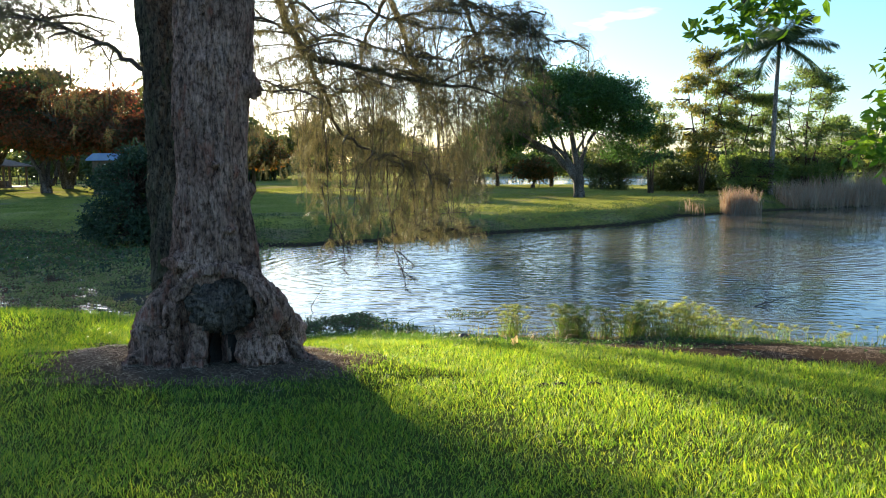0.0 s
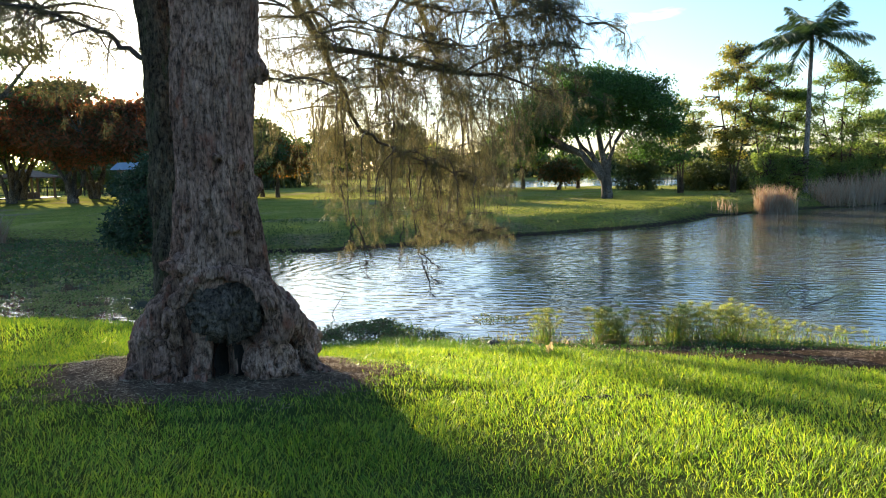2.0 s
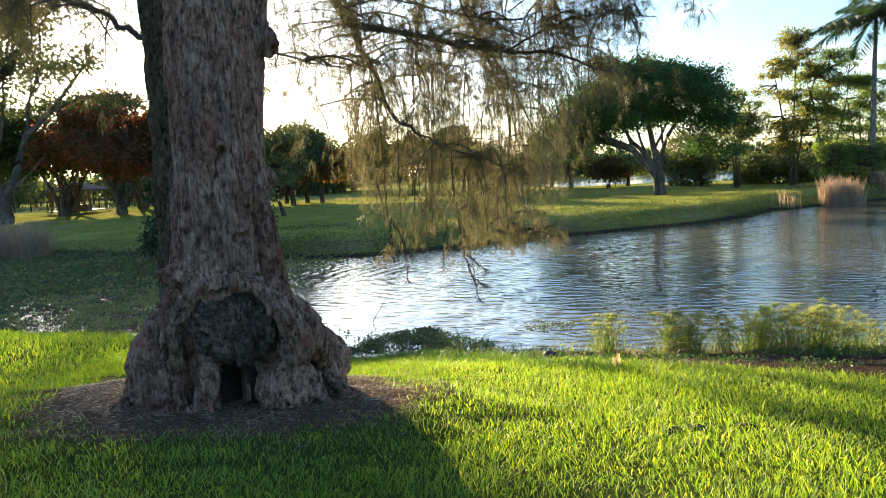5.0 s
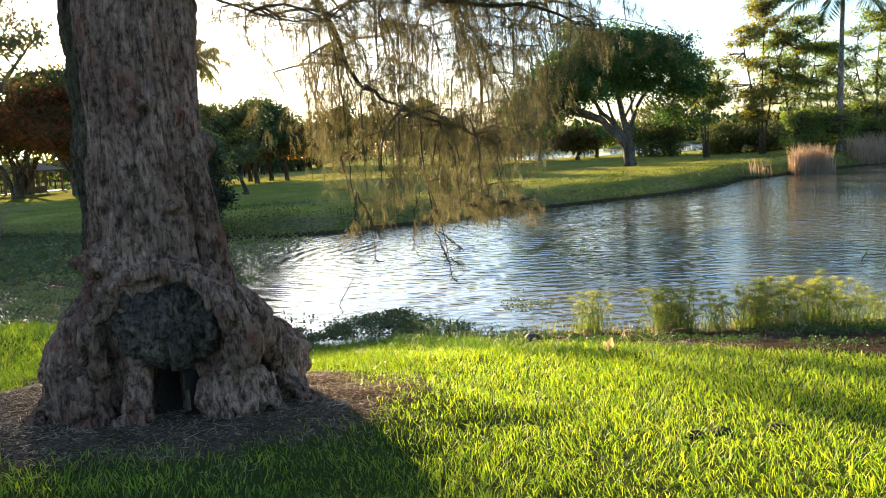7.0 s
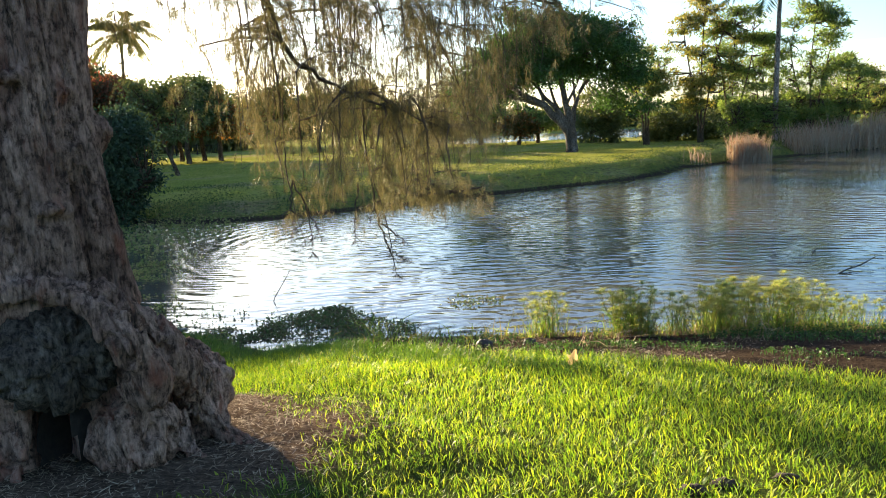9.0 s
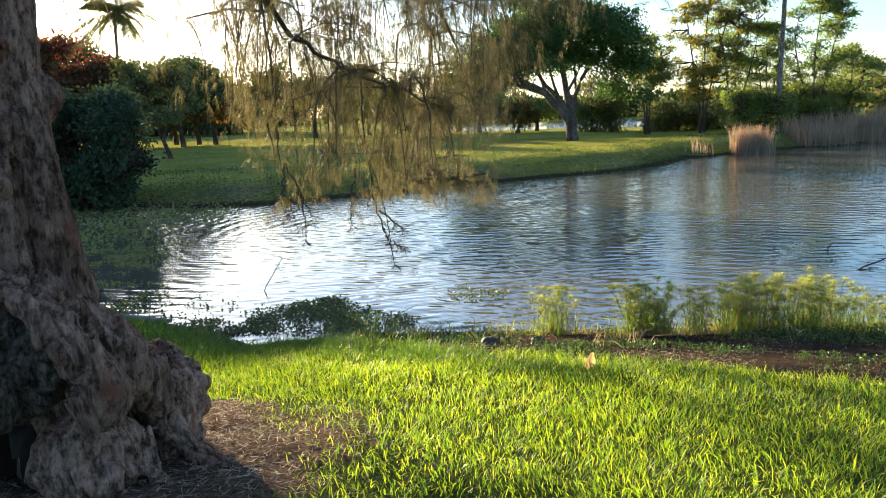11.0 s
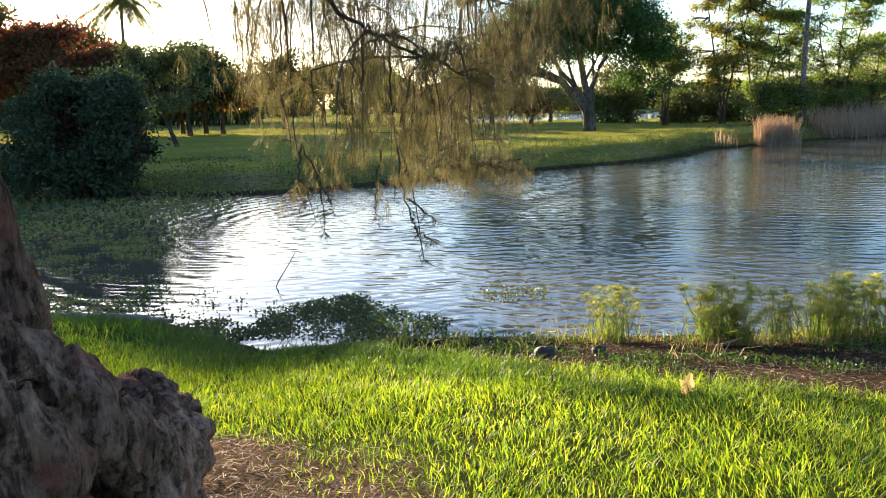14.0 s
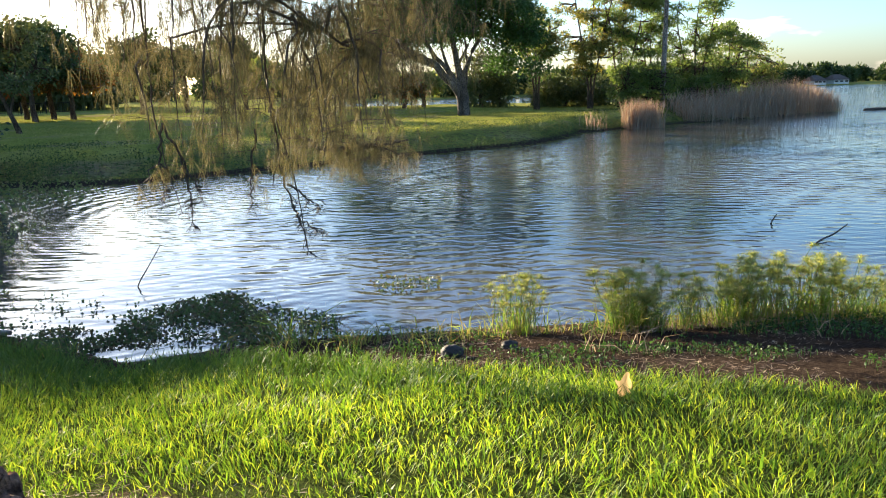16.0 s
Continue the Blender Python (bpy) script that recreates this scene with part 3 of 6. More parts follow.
def weld(pieces, voxel):
    """Grows closed pieces of wood into one skin; gives its verts, faces and normals."""
    v, f = join(pieces)
    ob = new("wood_core", np_mesh("wood_core", v, f, BARK))
    m = ob.modifiers.new("skin", "REMESH")
    m.mode, m.voxel_size = "VOXEL", voxel
    m = ob.modifiers.new("even", "SMOOTH")
    m.factor, m.iterations = 0.5, 2
    bpy.context.view_layer.update()
    me = bpy.data.meshes.new_from_object(ob.evaluated_get(bpy.context.evaluated_depsgraph_get()))
    out, nor = np.empty(len(me.vertices) * 3, np.float32), np.empty(len(me.vertices) * 3, np.float32)
    me.vertices.foreach_get("co", out)
    me.vertices.foreach_get("normal", nor)
    faces = np.array([p.vertices[:] for p in me.polygons if len(p.vertices) == 4])
    bpy.data.objects.remove(ob)
    bpy.data.meshes.remove(me)
    return out.reshape(-1, 3).astype(float), faces, nor.reshape(-1, 3).astype(float)


def capped(vf, sides):
    """Closes both ends of a tube."""
    v, f = vf
    n = len(v)
    ring = np.arange(sides)
    a, b = np.full(sides, n), np.full(sides, n + 1)
    ends = [np.stack([a, (ring + 1) % sides, ring, a], 1), np.stack([b, n - sides + ring, n - sides + (ring + 1) % sides, b], 1)]
    return np.vstack([v, v[:sides].mean(0), v[-sides:].mean(0)]), np.vstack([f] + ends)


def trunk_core():
    """The main stem: a flaring column, fluted at the foot, with a hollow in front."""
    rows, cols = 230, 150
    z = np.linspace(0, 1, rows) ** 1.3 * 8.25 + 0.75
    T, Zt = np.meshgrid(np.linspace(0, 2 * np.pi, cols, endpoint=False), z)          # angle 0 faces the path (-y), growing to the right (+x)
    R = np.interp(Zt, TZ, TR)
    a = (T + np.pi) % (2 * np.pi) - np.pi
    low = np.clip((2.3 - Zt) / 1.2, 0, 1)
    R = R * (1 + 0.03 * np.sin(T * 3 + 0.8 + Zt * 0.2) + 0.03 * np.sin(T * 7 + Zt * 0.5) + low * 0.05 * np.sin(T * 5 + 0.9) + low ** 2 * 0.04 * np.sin(T * 11 + 2 * Zt))
    R = R - 0.5 * np.exp(-(np.abs(a - 0.36) * 0.8 / 0.14) ** 4 - (np.abs(Zt - 1.3) / 0.28) ** 4)

    def knot(angle, height, wide, tall, out):
        return out * np.exp(-((a - angle) * 0.5 / wide) ** 2 - ((Zt - height) / tall) ** 2)

    R = R + knot(0.75, 2.68, 0.08, 0.03, 0.06) + knot(0.75, 2.62, 0.1, 0.025, -0.06) + knot(0.1, 4.4, 0.12, 0.1, 0.06) + knot(1.2, 3.3, 0.07, 0.06, 0.05) + knot(0.45, 3.38, 0.09, 0.03, 0.05)
    R = R + knot(1.25, 2.95, 0.06, 0.1, 0.06) + knot(1.0, 2.85, 0.03, 0.07, -0.08) + knot(-0.5, 3.9, 0.12, 0.06, 0.05)
    # the deep groove down the flank, and the rib beside it
    R = R - 0.13 * np.exp(-((a - 1.2) * 0.5 / 0.05) ** 2) * np.clip((Zt - 1.95) * 4, 0, 1) * np.clip((3.1 - Zt) * 2, 0, 1)
    R = R + 0.06 * np.exp(-((a - 1.6) * 0.5 / 0.1) ** 2) * np.clip((Zt - 1.8) * 4, 0, 1) * np.clip((3.0 - Zt) * 2, 0, 1)
    squash = np.interp(Zt, [1.0, 2.2], [0.86, 0.94])
    v = np.stack([np.interp(Zt, TZ, TX) + R * np.sin(T), np.interp(Zt, TZ, TY) - R * np.cos(T) * squash, Zt], -1).reshape(-1, 3)
    i, j = np.meshgrid(np.arange(rows - 1), np.arange(cols), indexing="ij")
    jn = (j + 1) % cols
    return capped((v, np.stack([i * cols + j, i * cols + jn, (i + 1) * cols + jn, (i + 1) * cols + j], -1).reshape(-1, 4)), cols)


def build_trunk(tree):
    def roll(points, radii, seed, amp=0.2, freq=6.0):
        return capped(gnarl(points, radii, seed, 50, 32, amp, freq), 32)

    def lump(center, radii, seed, rough=0.2):
        v, f = lumpy(center, radii, seed, 30, 44, rough, 1.5)
        n = len(v)
        ring = np.arange(44)
        caps = [np.stack([np.full(44, n), ring, (ring + 1) % 44, np.full(44, n)], 1), np.stack([np.full(44, n + 1), n - 44 + (ring + 1) % 44, n - 44 + ring, np.full(44, n + 1)], 1)]
        return np.vstack([v, v[:44].mean(0), v[-44:].mean(0)]), np.vstack([f] + caps)

    wood = [
        ("trunk", "grey furrowed bark with reddish patches", trunk_core()),
        ("second_trunk", "darker second stem", roll([(-2.6, 8.3, 0.9), (-2.85, 8.5, 1.6), (-3.08, 8.7, 2.6), (-3.15, 8.78, 3.6), (-3.2, 8.85, 4.6), (-3.33, 8.95, 5.6), (-3.6, 9.2, 9)], [0.62, 0.46, 0.33, 0.28, 0.27, 0.26, 0.24], 5, 0.08, 3)),
        ("bark_roll", "swollen roll of bark round the burl", roll([(-2.6, 7.34, 1.3), (-2.53, 7.18, 1.65), (-2.47, 7.13, 1.92), (-2.34, 7.12, 2.12), (-2.12, 7.13, 2.26), (-1.86, 7.12, 2.28), (-1.65, 7.1, 2.19), (-1.51, 7.1, 2.02), (-1.44, 7.16, 1.83), (-1.47, 7.24, 1.62)], [0.1, 0.1, 0.095, 0.08, 0.065, 0.07, 0.085, 0.1, 0.11, 0.09], 3, 0.12, 5)),
        ("bark_roll", "", roll([(-1.72, 7.2, 2.3), (-1.6, 7.28, 2.12), (-1.47, 7.42, 1.9), (-1.4, 7.6, 1.66), (-1.42, 7.85, 1.4), (-1.45, 8.0, 1.1)], [0.06, 0.1, 0.12, 0.12, 0.13, 0.14], 4, 0.25, 5)),
        ("buttress", "", roll([(-2.5, 7.42, 2.2), (-2.72, 7.4, 1.86), (-2.86, 7.43, 1.52), (-2.92, 7.48, 1.05)], [0.12, 0.17, 0.21, 0.25], 8, 0.22, 5)),
        ("buttress", "", roll([(-2.62, 7.5, 2.0), (-2.66, 7.32, 1.6), (-2.62, 7.22, 1.35), (-2.6, 7.15, 1.05)], [0.1, 0.13, 0.14, 0.16], 9, 0.25, 6)),
        ("root_burl", "", lump((-1.66, 7.4, 1.34), (0.26, 0.26, 0.28), 21)),
        ("root_burl", "", lump((-1.6, 8.06, 1.4), (0.28, 0.33, 0.32), 22, 0.2)),
        ("root_burl", "", lump((-2.98, 7.75, 1.3), (0.27, 0.34, 0.42), 23)),
        ("root_burl", "", lump((-3.3, 8.2, 1.14), (0.18, 0.2, 0.2), 24)),
        ("root_burl", "", lump((-2.38, 7.24, 2.34), (0.23, 0.18, 0.13), 25)),
        ("root_burl", "", lump((-1.52, 7.3, 1.72), (0.15, 0.15, 0.16), 26, 0.3)),
        ("root", "pale weathered root", roll([(-2.3, 7.3, 1.68), (-2.31, 7.24, 1.45), (-2.36, 7.17, 1.22), (-2.4, 7.12, 1.08)], [0.06, 0.06, 0.065, 0.05], 31, 0.3, 8)),
        ("root", "", roll([(-2.2, 7.28, 1.64), (-2.2, 7.22, 1.42), (-2.22, 7.17, 1.25), (-2.24, 7.1, 1.1)], [0.045, 0.04, 0.045, 0.035], 32, 0.25, 8)),
        ("root", "", roll([(-1.5, 7.6, 1.4), (-1.38, 7.52, 1.22), (-1.26, 7.4, 1.13), (-1.2, 7.2, 1.08)], [0.08, 0.05, 0.045, 0.03], 33, 0.25, 8)),
        ("root", "", roll([(-1.45, 7.8, 1.45), (-1.3, 7.76, 1.25), (-1.1, 7.72, 1.15), (-0.85, 7.6, 1.05)], [0.12, 0.07, 0.045, 0.025], 34, 0.25, 8)),
        ("root", "", roll([(-2.9, 7.4, 1.4), (-3.02, 7.2, 1.28), (-3.15, 7.05, 1.16)], [0.1, 0.07, 0.04], 35, 0.25, 8)),
        ("knob", "", lump((-1.7, 7.62, 4.22), (0.12, 0.14, 0.15), 6, 0.3)),
        ("knob", "", lump((-1.84, 7.72, 3.08), (0.12, 0.13, 0.13), 7, 0.35)),
    ]
    v, f, nor = weld([w[2] for w in wood], 0.0155)
    # every patch of the skin belongs to the piece that it grew from
    tree_of = kdtree.KDTree(sum(len(w[2][0]) for w in wood))
    owner = []
    for k, w in enumerate(wood):
        for p in w[2][0]:
            tree_of.insert(p, len(owner))
            owner.append(k)
    tree_of.balance()
    mid = v[f].mean(1)
    who = np.array([owner[tree_of.find(p)[1]] for p in mid])
    # bark: long fibrous plates between clefts, coarse swellings and creases on the rolls and at the foot
    x, y, z = v.T
    low = np.clip((2.4 - z) / 0.5, 0, 1)
    warp = 0.5 * fractal(x * 3 + 5, z * 1.2 + y * 3, 31, 2)
    strips = fractal(x * 15 + 40 + warp, y * 15 + z * 1.6 + warp, 4, 4)
    shred = fractal(x * 40 + 3, y * 40 + z * 6, 24, 3)
    cleft = np.clip(1 - np.abs(strips - 0.43) / 0.05, 0, 1)
    swell = fractal(x * 3.6 + y * 3.2 + 3, z * 2.6 - y * 2, 44, 2)
    crease = np.clip(1 - np.abs(fractal(x * 4.2 + y * 4 + 11, z * 2.4 + y * 2, 47, 3) - 0.46) / 0.028, 0, 1)
    up = np.where(low > 0, 1 - 0.55 * low, 1.0)
    push = up * (0.05 * (np.floor(strips * 7) / 7 - 0.45) + 0.04 * (strips - 0.47) - 0.028 * cleft) + (0.02 + 0.012 * low) * (shred - 0.45) + (0.03 + 0.07 * low) * (swell - 0.4) - (0.012 + 0.05 * low) * crease
    v = v + nor * push[:, None]
    for k, (name, label, _) in enumerate(wood):
        part_f = f[who == k]
        if len(part_f) == 0:
            continue
        used, flat = np.unique(part_f, return_inverse=True)
        np_part(name, v[used], flat.reshape(-1, 4), BARK_MOSSY if name == "second_trunk" else BARK, tree, label, True)
    bv, bf = craggy((-1.99, 7.3, 1.89), (0.4, 0.36, 0.36), 9, 140, 180, 34)
    np_part("burl", bv, bf, BURL, tree, "dark grey knotted burl", True)
    # the hollow at the foot: an open cup whose shade is its near-black colour
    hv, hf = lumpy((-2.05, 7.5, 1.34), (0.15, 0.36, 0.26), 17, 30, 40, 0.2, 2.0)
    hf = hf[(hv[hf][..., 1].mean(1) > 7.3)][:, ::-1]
    np_part("hollow", hv, hf, SOIL_AND_SHADE, tree, "hollow at the foot, its inner shade coloured near-black", True)


BOUGHS = [  # points of a limb, thickness at its root and tip, hanging strands per metre from its start to its end
    ([(-1.9, 8.1, 6.6), (-2.2, 9.6, 6.1), (-2.15, 10.5, 5.6), (-1.93, 11.0, 5.03), (-1.5, 11.3, 4.93), (-0.78, 11.9, 4.77), (-0.1, 12.2, 4.66), (0.6, 12.3, 4.6), (1.35, 12.4, 4.3)], 0.085, 0.012, 3, 5),
    ([(-0.1, 12.2, 4.66), (0.5, 12.1, 4.9), (1.1, 11.9, 5.0), (1.85, 11.6, 4.85)], 0.02, 0.006, 5, 9),
    ([(-1.93, 11.0, 5.03), (-1.95, 12.1, 4.5), (-1.9, 13.0, 3.97), (-1.65, 13.6, 3.7), (-1.25, 14.3, 3.45), (-0.6, 14.9, 3.2), (-0.1, 15.2, 2.9)], 0.04, 0.01, 4, 10),
    ([(-1.9, 8.2, 7.6), (-1.6, 10.5, 7.0), (-1.0, 13.0, 6.3), (-0.8, 15.2, 5.4), (-0.55, 17.2, 4.5), (-0.5, 17.9, 4.2)], 0.09, 0.02, 2, 9),
    ([(-0.5, 17.9, 4.2), (-0.6, 17.8, 3.2), (-0.85, 17.6, 2.3), (-0.95, 17.5, 1.8), (-0.5, 17.55, 1.76), (0.35, 17.6, 1.84)], 0.03, 0.012, 9, 7),
    ([(-1.9, 8.2, 8.1), (-0.8, 10.5, 7.3), (0.2, 12.6, 6.3), (0.7, 14.4, 5.2), (0.9, 15.2, 4.6)], 0.08, 0.012, 1, 12),
    ([(-1.95, 8.2, 4.25), (-2.05, 9.5, 4.33), (-2.0, 10.8, 4.42), (-1.75, 11.8, 4.6)], 0.014, 0.006, 2, 4),
    ([(-3.2, 8.72, 4.4), (-3.67, 8.72, 4.7), (-4.04, 8.9, 4.92), (-4.72, 9.2, 5.16), (-5.36, 9.5, 5.37), (-7.0, 9.9, 5.75)], 0.035, 0.012, 6, 11),
    ([(-2.1, 8.2, 7.2), (-2.4, 10.5, 6.8), (-2.6, 13.0, 5.9), (-2.65, 14.6, 5.0), (-2.6, 15.8, 4.1)], 0.07, 0.012, 2, 11),
    ([(-1.0, 13.0, 6.3), (-1.6, 14.0, 5.6), (-1.9, 15.2, 4.8), (-1.9, 16.4, 4.0)], 0.04, 0.01, 7, 12),
    ([(-1.25, 14.3, 3.45), (-1.3, 14.8, 2.6), (-1.1, 15.0, 1.6), (-1.0, 15.05, 0.75)], 0.016, 0.005, 2, 0),
    ([(-2.65, 14.6, 5.0), (-2.6, 15.0, 3.6), (-2.6, 15.1, 2.3), (-2.4, 15.1, 1.25)], 0.018, 0.005, 3, 0),
    ([(-0.8, 15.2, 5.4), (-0.3, 16.0, 4.6), (0.1, 16.6, 3.6), (0.2, 16.8, 2.9)], 0.03, 0.008, 8, 11),
    ([(-0.97, 17.5, 1.8), (-0.5, 17.55, 1.76), (0.0, 17.58, 1.78), (0.4, 17.6, 1.85)], 0.03, 0.014, 0, 0),
    ([(-3.2, 8.6, 6.4), (-4.4, 9.4, 6.6), (-6.0, 10.0, 6.6)], 0.04, 0.012, 4, 8),
    ([(-1.9, 8.1, 5.9), (-1.4, 9.8, 5.85), (-0.66, 11.3, 5.55), (0.65, 11.7, 5.4), (1.54, 11.7, 5.3)], 0.03, 0.006, 6, 11),
    ([(-1.85, 8.1, 5.5), (-1.75, 9.6, 5.55), (-1.5, 10.9, 5.35), (-0.7, 11.6, 5.1), (0.2, 11.9, 5.0)], 0.022, 0.006, 6, 11),
    ([(-1.95, 8.1, 5.0), (-1.95, 9.4, 5.2), (-1.75, 10.4, 5.0), (-1.2, 11.0, 4.75), (-0.6, 11.3, 4.5)], 0.018, 0.005, 5, 10),
    ([(-3.4, 8.9, 5.5), (-4.3, 9.2, 5.7), (-5.4, 9.4, 5.75), (-6.6, 9.6, 5.9)], 0.03, 0.01, 7, 11),
    ([(-0.66, 11.3, 5.55), (0.1, 11.9, 5.85), (0.9, 12.2, 5.8), (1.7, 12.0, 5.5)], 0.015, 0.005, 8, 12),
    ([(-1.95, 8.1, 6.9), (-1.2, 9.6, 6.6), (-0.2, 10.8, 6.1), (0.9, 11.6, 5.6), (1.9, 11.8, 5.2)], 0.05, 0.008, 3, 9),
]


def strand(start, drop, sway):
    """A hanging branchlet: its line, from the limb downwards."""
    k = max(4, int(drop / 0.14))
    s = np.linspace(0, 1, k)[:, None]
    drift = rng.normal(size=(1, 3)) * [0.16, 0.16, 0] * sway
    jitter = np.cumsum(rng.normal(size=(k, 3)) * [0.018, 0.018, 0.0], 0)
    out = start + drift * np.sqrt(s) * min(1.0, drop) + jitter - np.array([0, 0, drop]) * s ** 1.1
    return out


def floor_of(x, y):
    """How far down the curtain of foliage hangs."""
    side = x + (y - 15.5) * 0.12
    return np.interp(side, [-7, -4.2, -3.4, -3.0, -2.2, -1.2, -0.4, 0.25, 0.55, 1.2, 2.5], [4.0, 3.6, 3.0, 1.85, 1.75, 1.7, 1.8, 1.95, 3.2, 3.7, 4.2])


SPRAYS = [  # dark forked twigs hanging out of the curtain's hem
    [(-2.5, 15.0, 2.3), (-2.6, 15.1, 1.8), (-2.56, 15.1, 1.5)], [(-2.5, 15.0, 2.3), (-2.3, 15.1, 1.75), (-2.16, 15.1, 1.4)], [(-2.35, 15.1, 1.9), (-2.3, 15.1, 1.5), (-2.28, 15.1, 1.12)],
    [(-1.5, 15.0, 2.2), (-1.6, 15.1, 1.7), (-1.61, 15.1, 1.32)], [(-1.3, 14.9, 2.6), (-1.24, 15.1, 1.66), (-1.12, 15.1, 1.2), (-1.0, 15.1, 0.74)], [(-1.2, 15.1, 1.55), (-1.0, 15.1, 1.4), (-0.86, 15.1, 1.25)], [(-1.15, 15.1, 1.3), (-1.05, 15.1, 1.1), (-0.84, 15.15, 1.0)], [(-0.72, 17.6, 1.9), (-0.6, 17.6, 1.86), (-0.55, 17.6, 2.05)],
]


def build_foliage(tree):
    twigs, tips, ways = [], [], []
    for k, (pts, r0, r1, d0, d1) in enumerate(BOUGHS):
        pts = [(p[0], p[1] - 0.35 * (i == 0 and p[1] < 8.3), p[2]) for i, p in enumerate(pts)]
        line = bend(pts, 26)
        line[1:-1] += rng.normal(size=(24, 3)) * min(0.02, r0 * 0.4)
        v, f = tube(line, [r0, (r0 + r1) * 0.45, r1], 10, 0.3, k)
        np_part("limb", v, f, TWIG, tree, "", True)
        seg = np.linalg.norm(np.diff(line, axis=0), axis=1)
        for i in range(len(seg)):
            want = np.interp(i / len(seg), [0, 0.35, 1], [0.0, d0, d1]) * seg[i] * (1.5 if pts[-1][0] < -5 else 1.3)
            for _ in range(rng.poisson(want)):
                p = line[i] + (line[i + 1] - line[i]) * rng.random()
                side = rng.normal(size=3) * [0.5, 0.5, 0.12]
                reach = bend([p, p + side * 0.5 + [0, 0, 0.06], p + side + [0, 0, -0.05]], 5)
                low = floor_of(reach[-1][0], reach[-1][1]) + rng.normal() * 0.22
                if reach[-1][1] < 12.7:
                    low = max(low, reach[-1][2] - rng.uniform(0.25, 0.85))
                drop = np.clip(reach[-1][2] - low, 0.25, 2.0) * rng.uniform(0.45, 1.0)
                hang = strand(reach[-1], drop, 1.3)
                whole = np.vstack([reach[:-1], hang])
                thick = rng.choice([1.0, 1.0, 2.2, 3.0])
                twigs.append(tube(whole, [0.0065 * thick, 0.0045 * thick, 0.002], 4))
                # brushes of needles at side twigs, each hanging its own way
                m = int(len(whole) * 1.7)
                q = rng.integers(1, len(whole), m)
                near = reach[-1][1] < 12.7
                end = whole[q] + rng.normal(size=(m, 3)) * ([0.1, 0.1, 0.07] if near else [0.13, 0.13, 0.06])
                for a, b in zip(whole[q], end):
                    twigs.append(tube(np.array([a, (a + b) / 2 + [0, 0, 0.01], b]), [0.0025, 0.0015], 3))
                tips.append(end)
                ways.append(rng.normal(size=(m, 3)) * ([0.9, 0.9, 0.45] if near else [0.34, 0.34, 0.2]) + [0, 0, -0.55 if near else -1])
    for pts in SPRAYS:
        line = bend(pts, 16)
        line[1:-1] += rng.normal(size=(14, 3)) * 0.012
        twigs.append(tube(line, [0.016, 0.011, 0.004], 5))
        for q in np.concatenate([rng.integers(7, 16, 10), [15, 15, 14]]):
            a = line[q]
            b = a + rng.normal(size=3) * [0.09, 0.09, 0.05] + [0.02, 0, -0.05]
            c = b + rng.normal(size=3) * [0.05, 0.05, 0.03] + [0, 0, -0.06]
            twigs.append(tube(np.array([a, b, c]), [0.005, 0.003, 0.0015], 3))
            for _ in range(7):
                g = a + (b - a) * rng.random()
                twigs.append(tube(np.array([g, g + rng.normal(size=3) * [0.045, 0.045, 0.025] + [0, 0, -0.035]]), [0.003, 0.0015], 3))
    v, f = join(twigs)
    np_part("twig_mass", v, f, TWIG, tree, "thin drooping twigs", kind="stuff")
    at, way = np.concatenate(tips), unit(np.concatenate(ways))
    # every brush carries many thread-like needles that fall away downwards
    reps = 17
    long_ = np.repeat(rng.uniform(0.16, 0.42, len(at)), reps)[:, None]
    at, way = np.repeat(at, reps, 0), np.repeat(way, reps, 0) + rng.normal(size=(len(at) * reps, 3)) * [0.3, 0.3, 0.15]
    n = len(at)
    at = at + rng.normal(size=(n, 3)) * 0.012
    way = unit(way)
    L = long_ * rng.uniform(0.5, 1.05, (n, 1))
    side = unit(np.cross(way, rng.normal(size=(n, 3)))) * 0.0014
    mid = at + way * L * 0.5
    tip = mid + unit(way + [0, 0, -0.9]) * L * 0.55
    v = np.stack([at - side, at + side, mid + side, mid - side, tip], 1).reshape(-1, 3)
    k = np.arange(n)[:, None] * 5
    f = np.stack([k + [[0, 1, 2]], k + [[0, 2, 3]], k + [[3, 2, 4]]], 1).reshape(-1, 3)
    np_part("needles", v, f, NEEDLE, tree, "olive and straw-coloured drooping needles", kind="stuff")


casuarina = thing("casuarina_tree", (-2.4, 7.9, 1.0), "huge old casuarina with furrowed bark and weeping branches by the pond", "tree")
build_trunk(casuarina)
build_foliage(casuarina)


# ---------- other trees ----------
def crown_points(blobs, count, clump, spread):
    """Leaf places: clumps on and near the skins of the crown's lobes."""
    vol = np.array([b[3] * b[4] + b[4] * b[5] for b in blobs])
    pick = rng.choice(len(blobs), count // clump, p=vol / vol.sum())
    B = np.array(blobs, float)[pick]
    d = unit(rng.normal(size=(len(B), 3)))
    r = rng.uniform(0.55, 1.02, (len(B), 1)) ** 0.6
    c = B[:, :3] + d * B[:, 3:6] * r
    at = np.repeat(c, clump, 0) + rng.normal(size=(len(c) * clump, 3)) * spread * [1, 1, 0.6]
    return at, np.repeat(d, clump, 0)


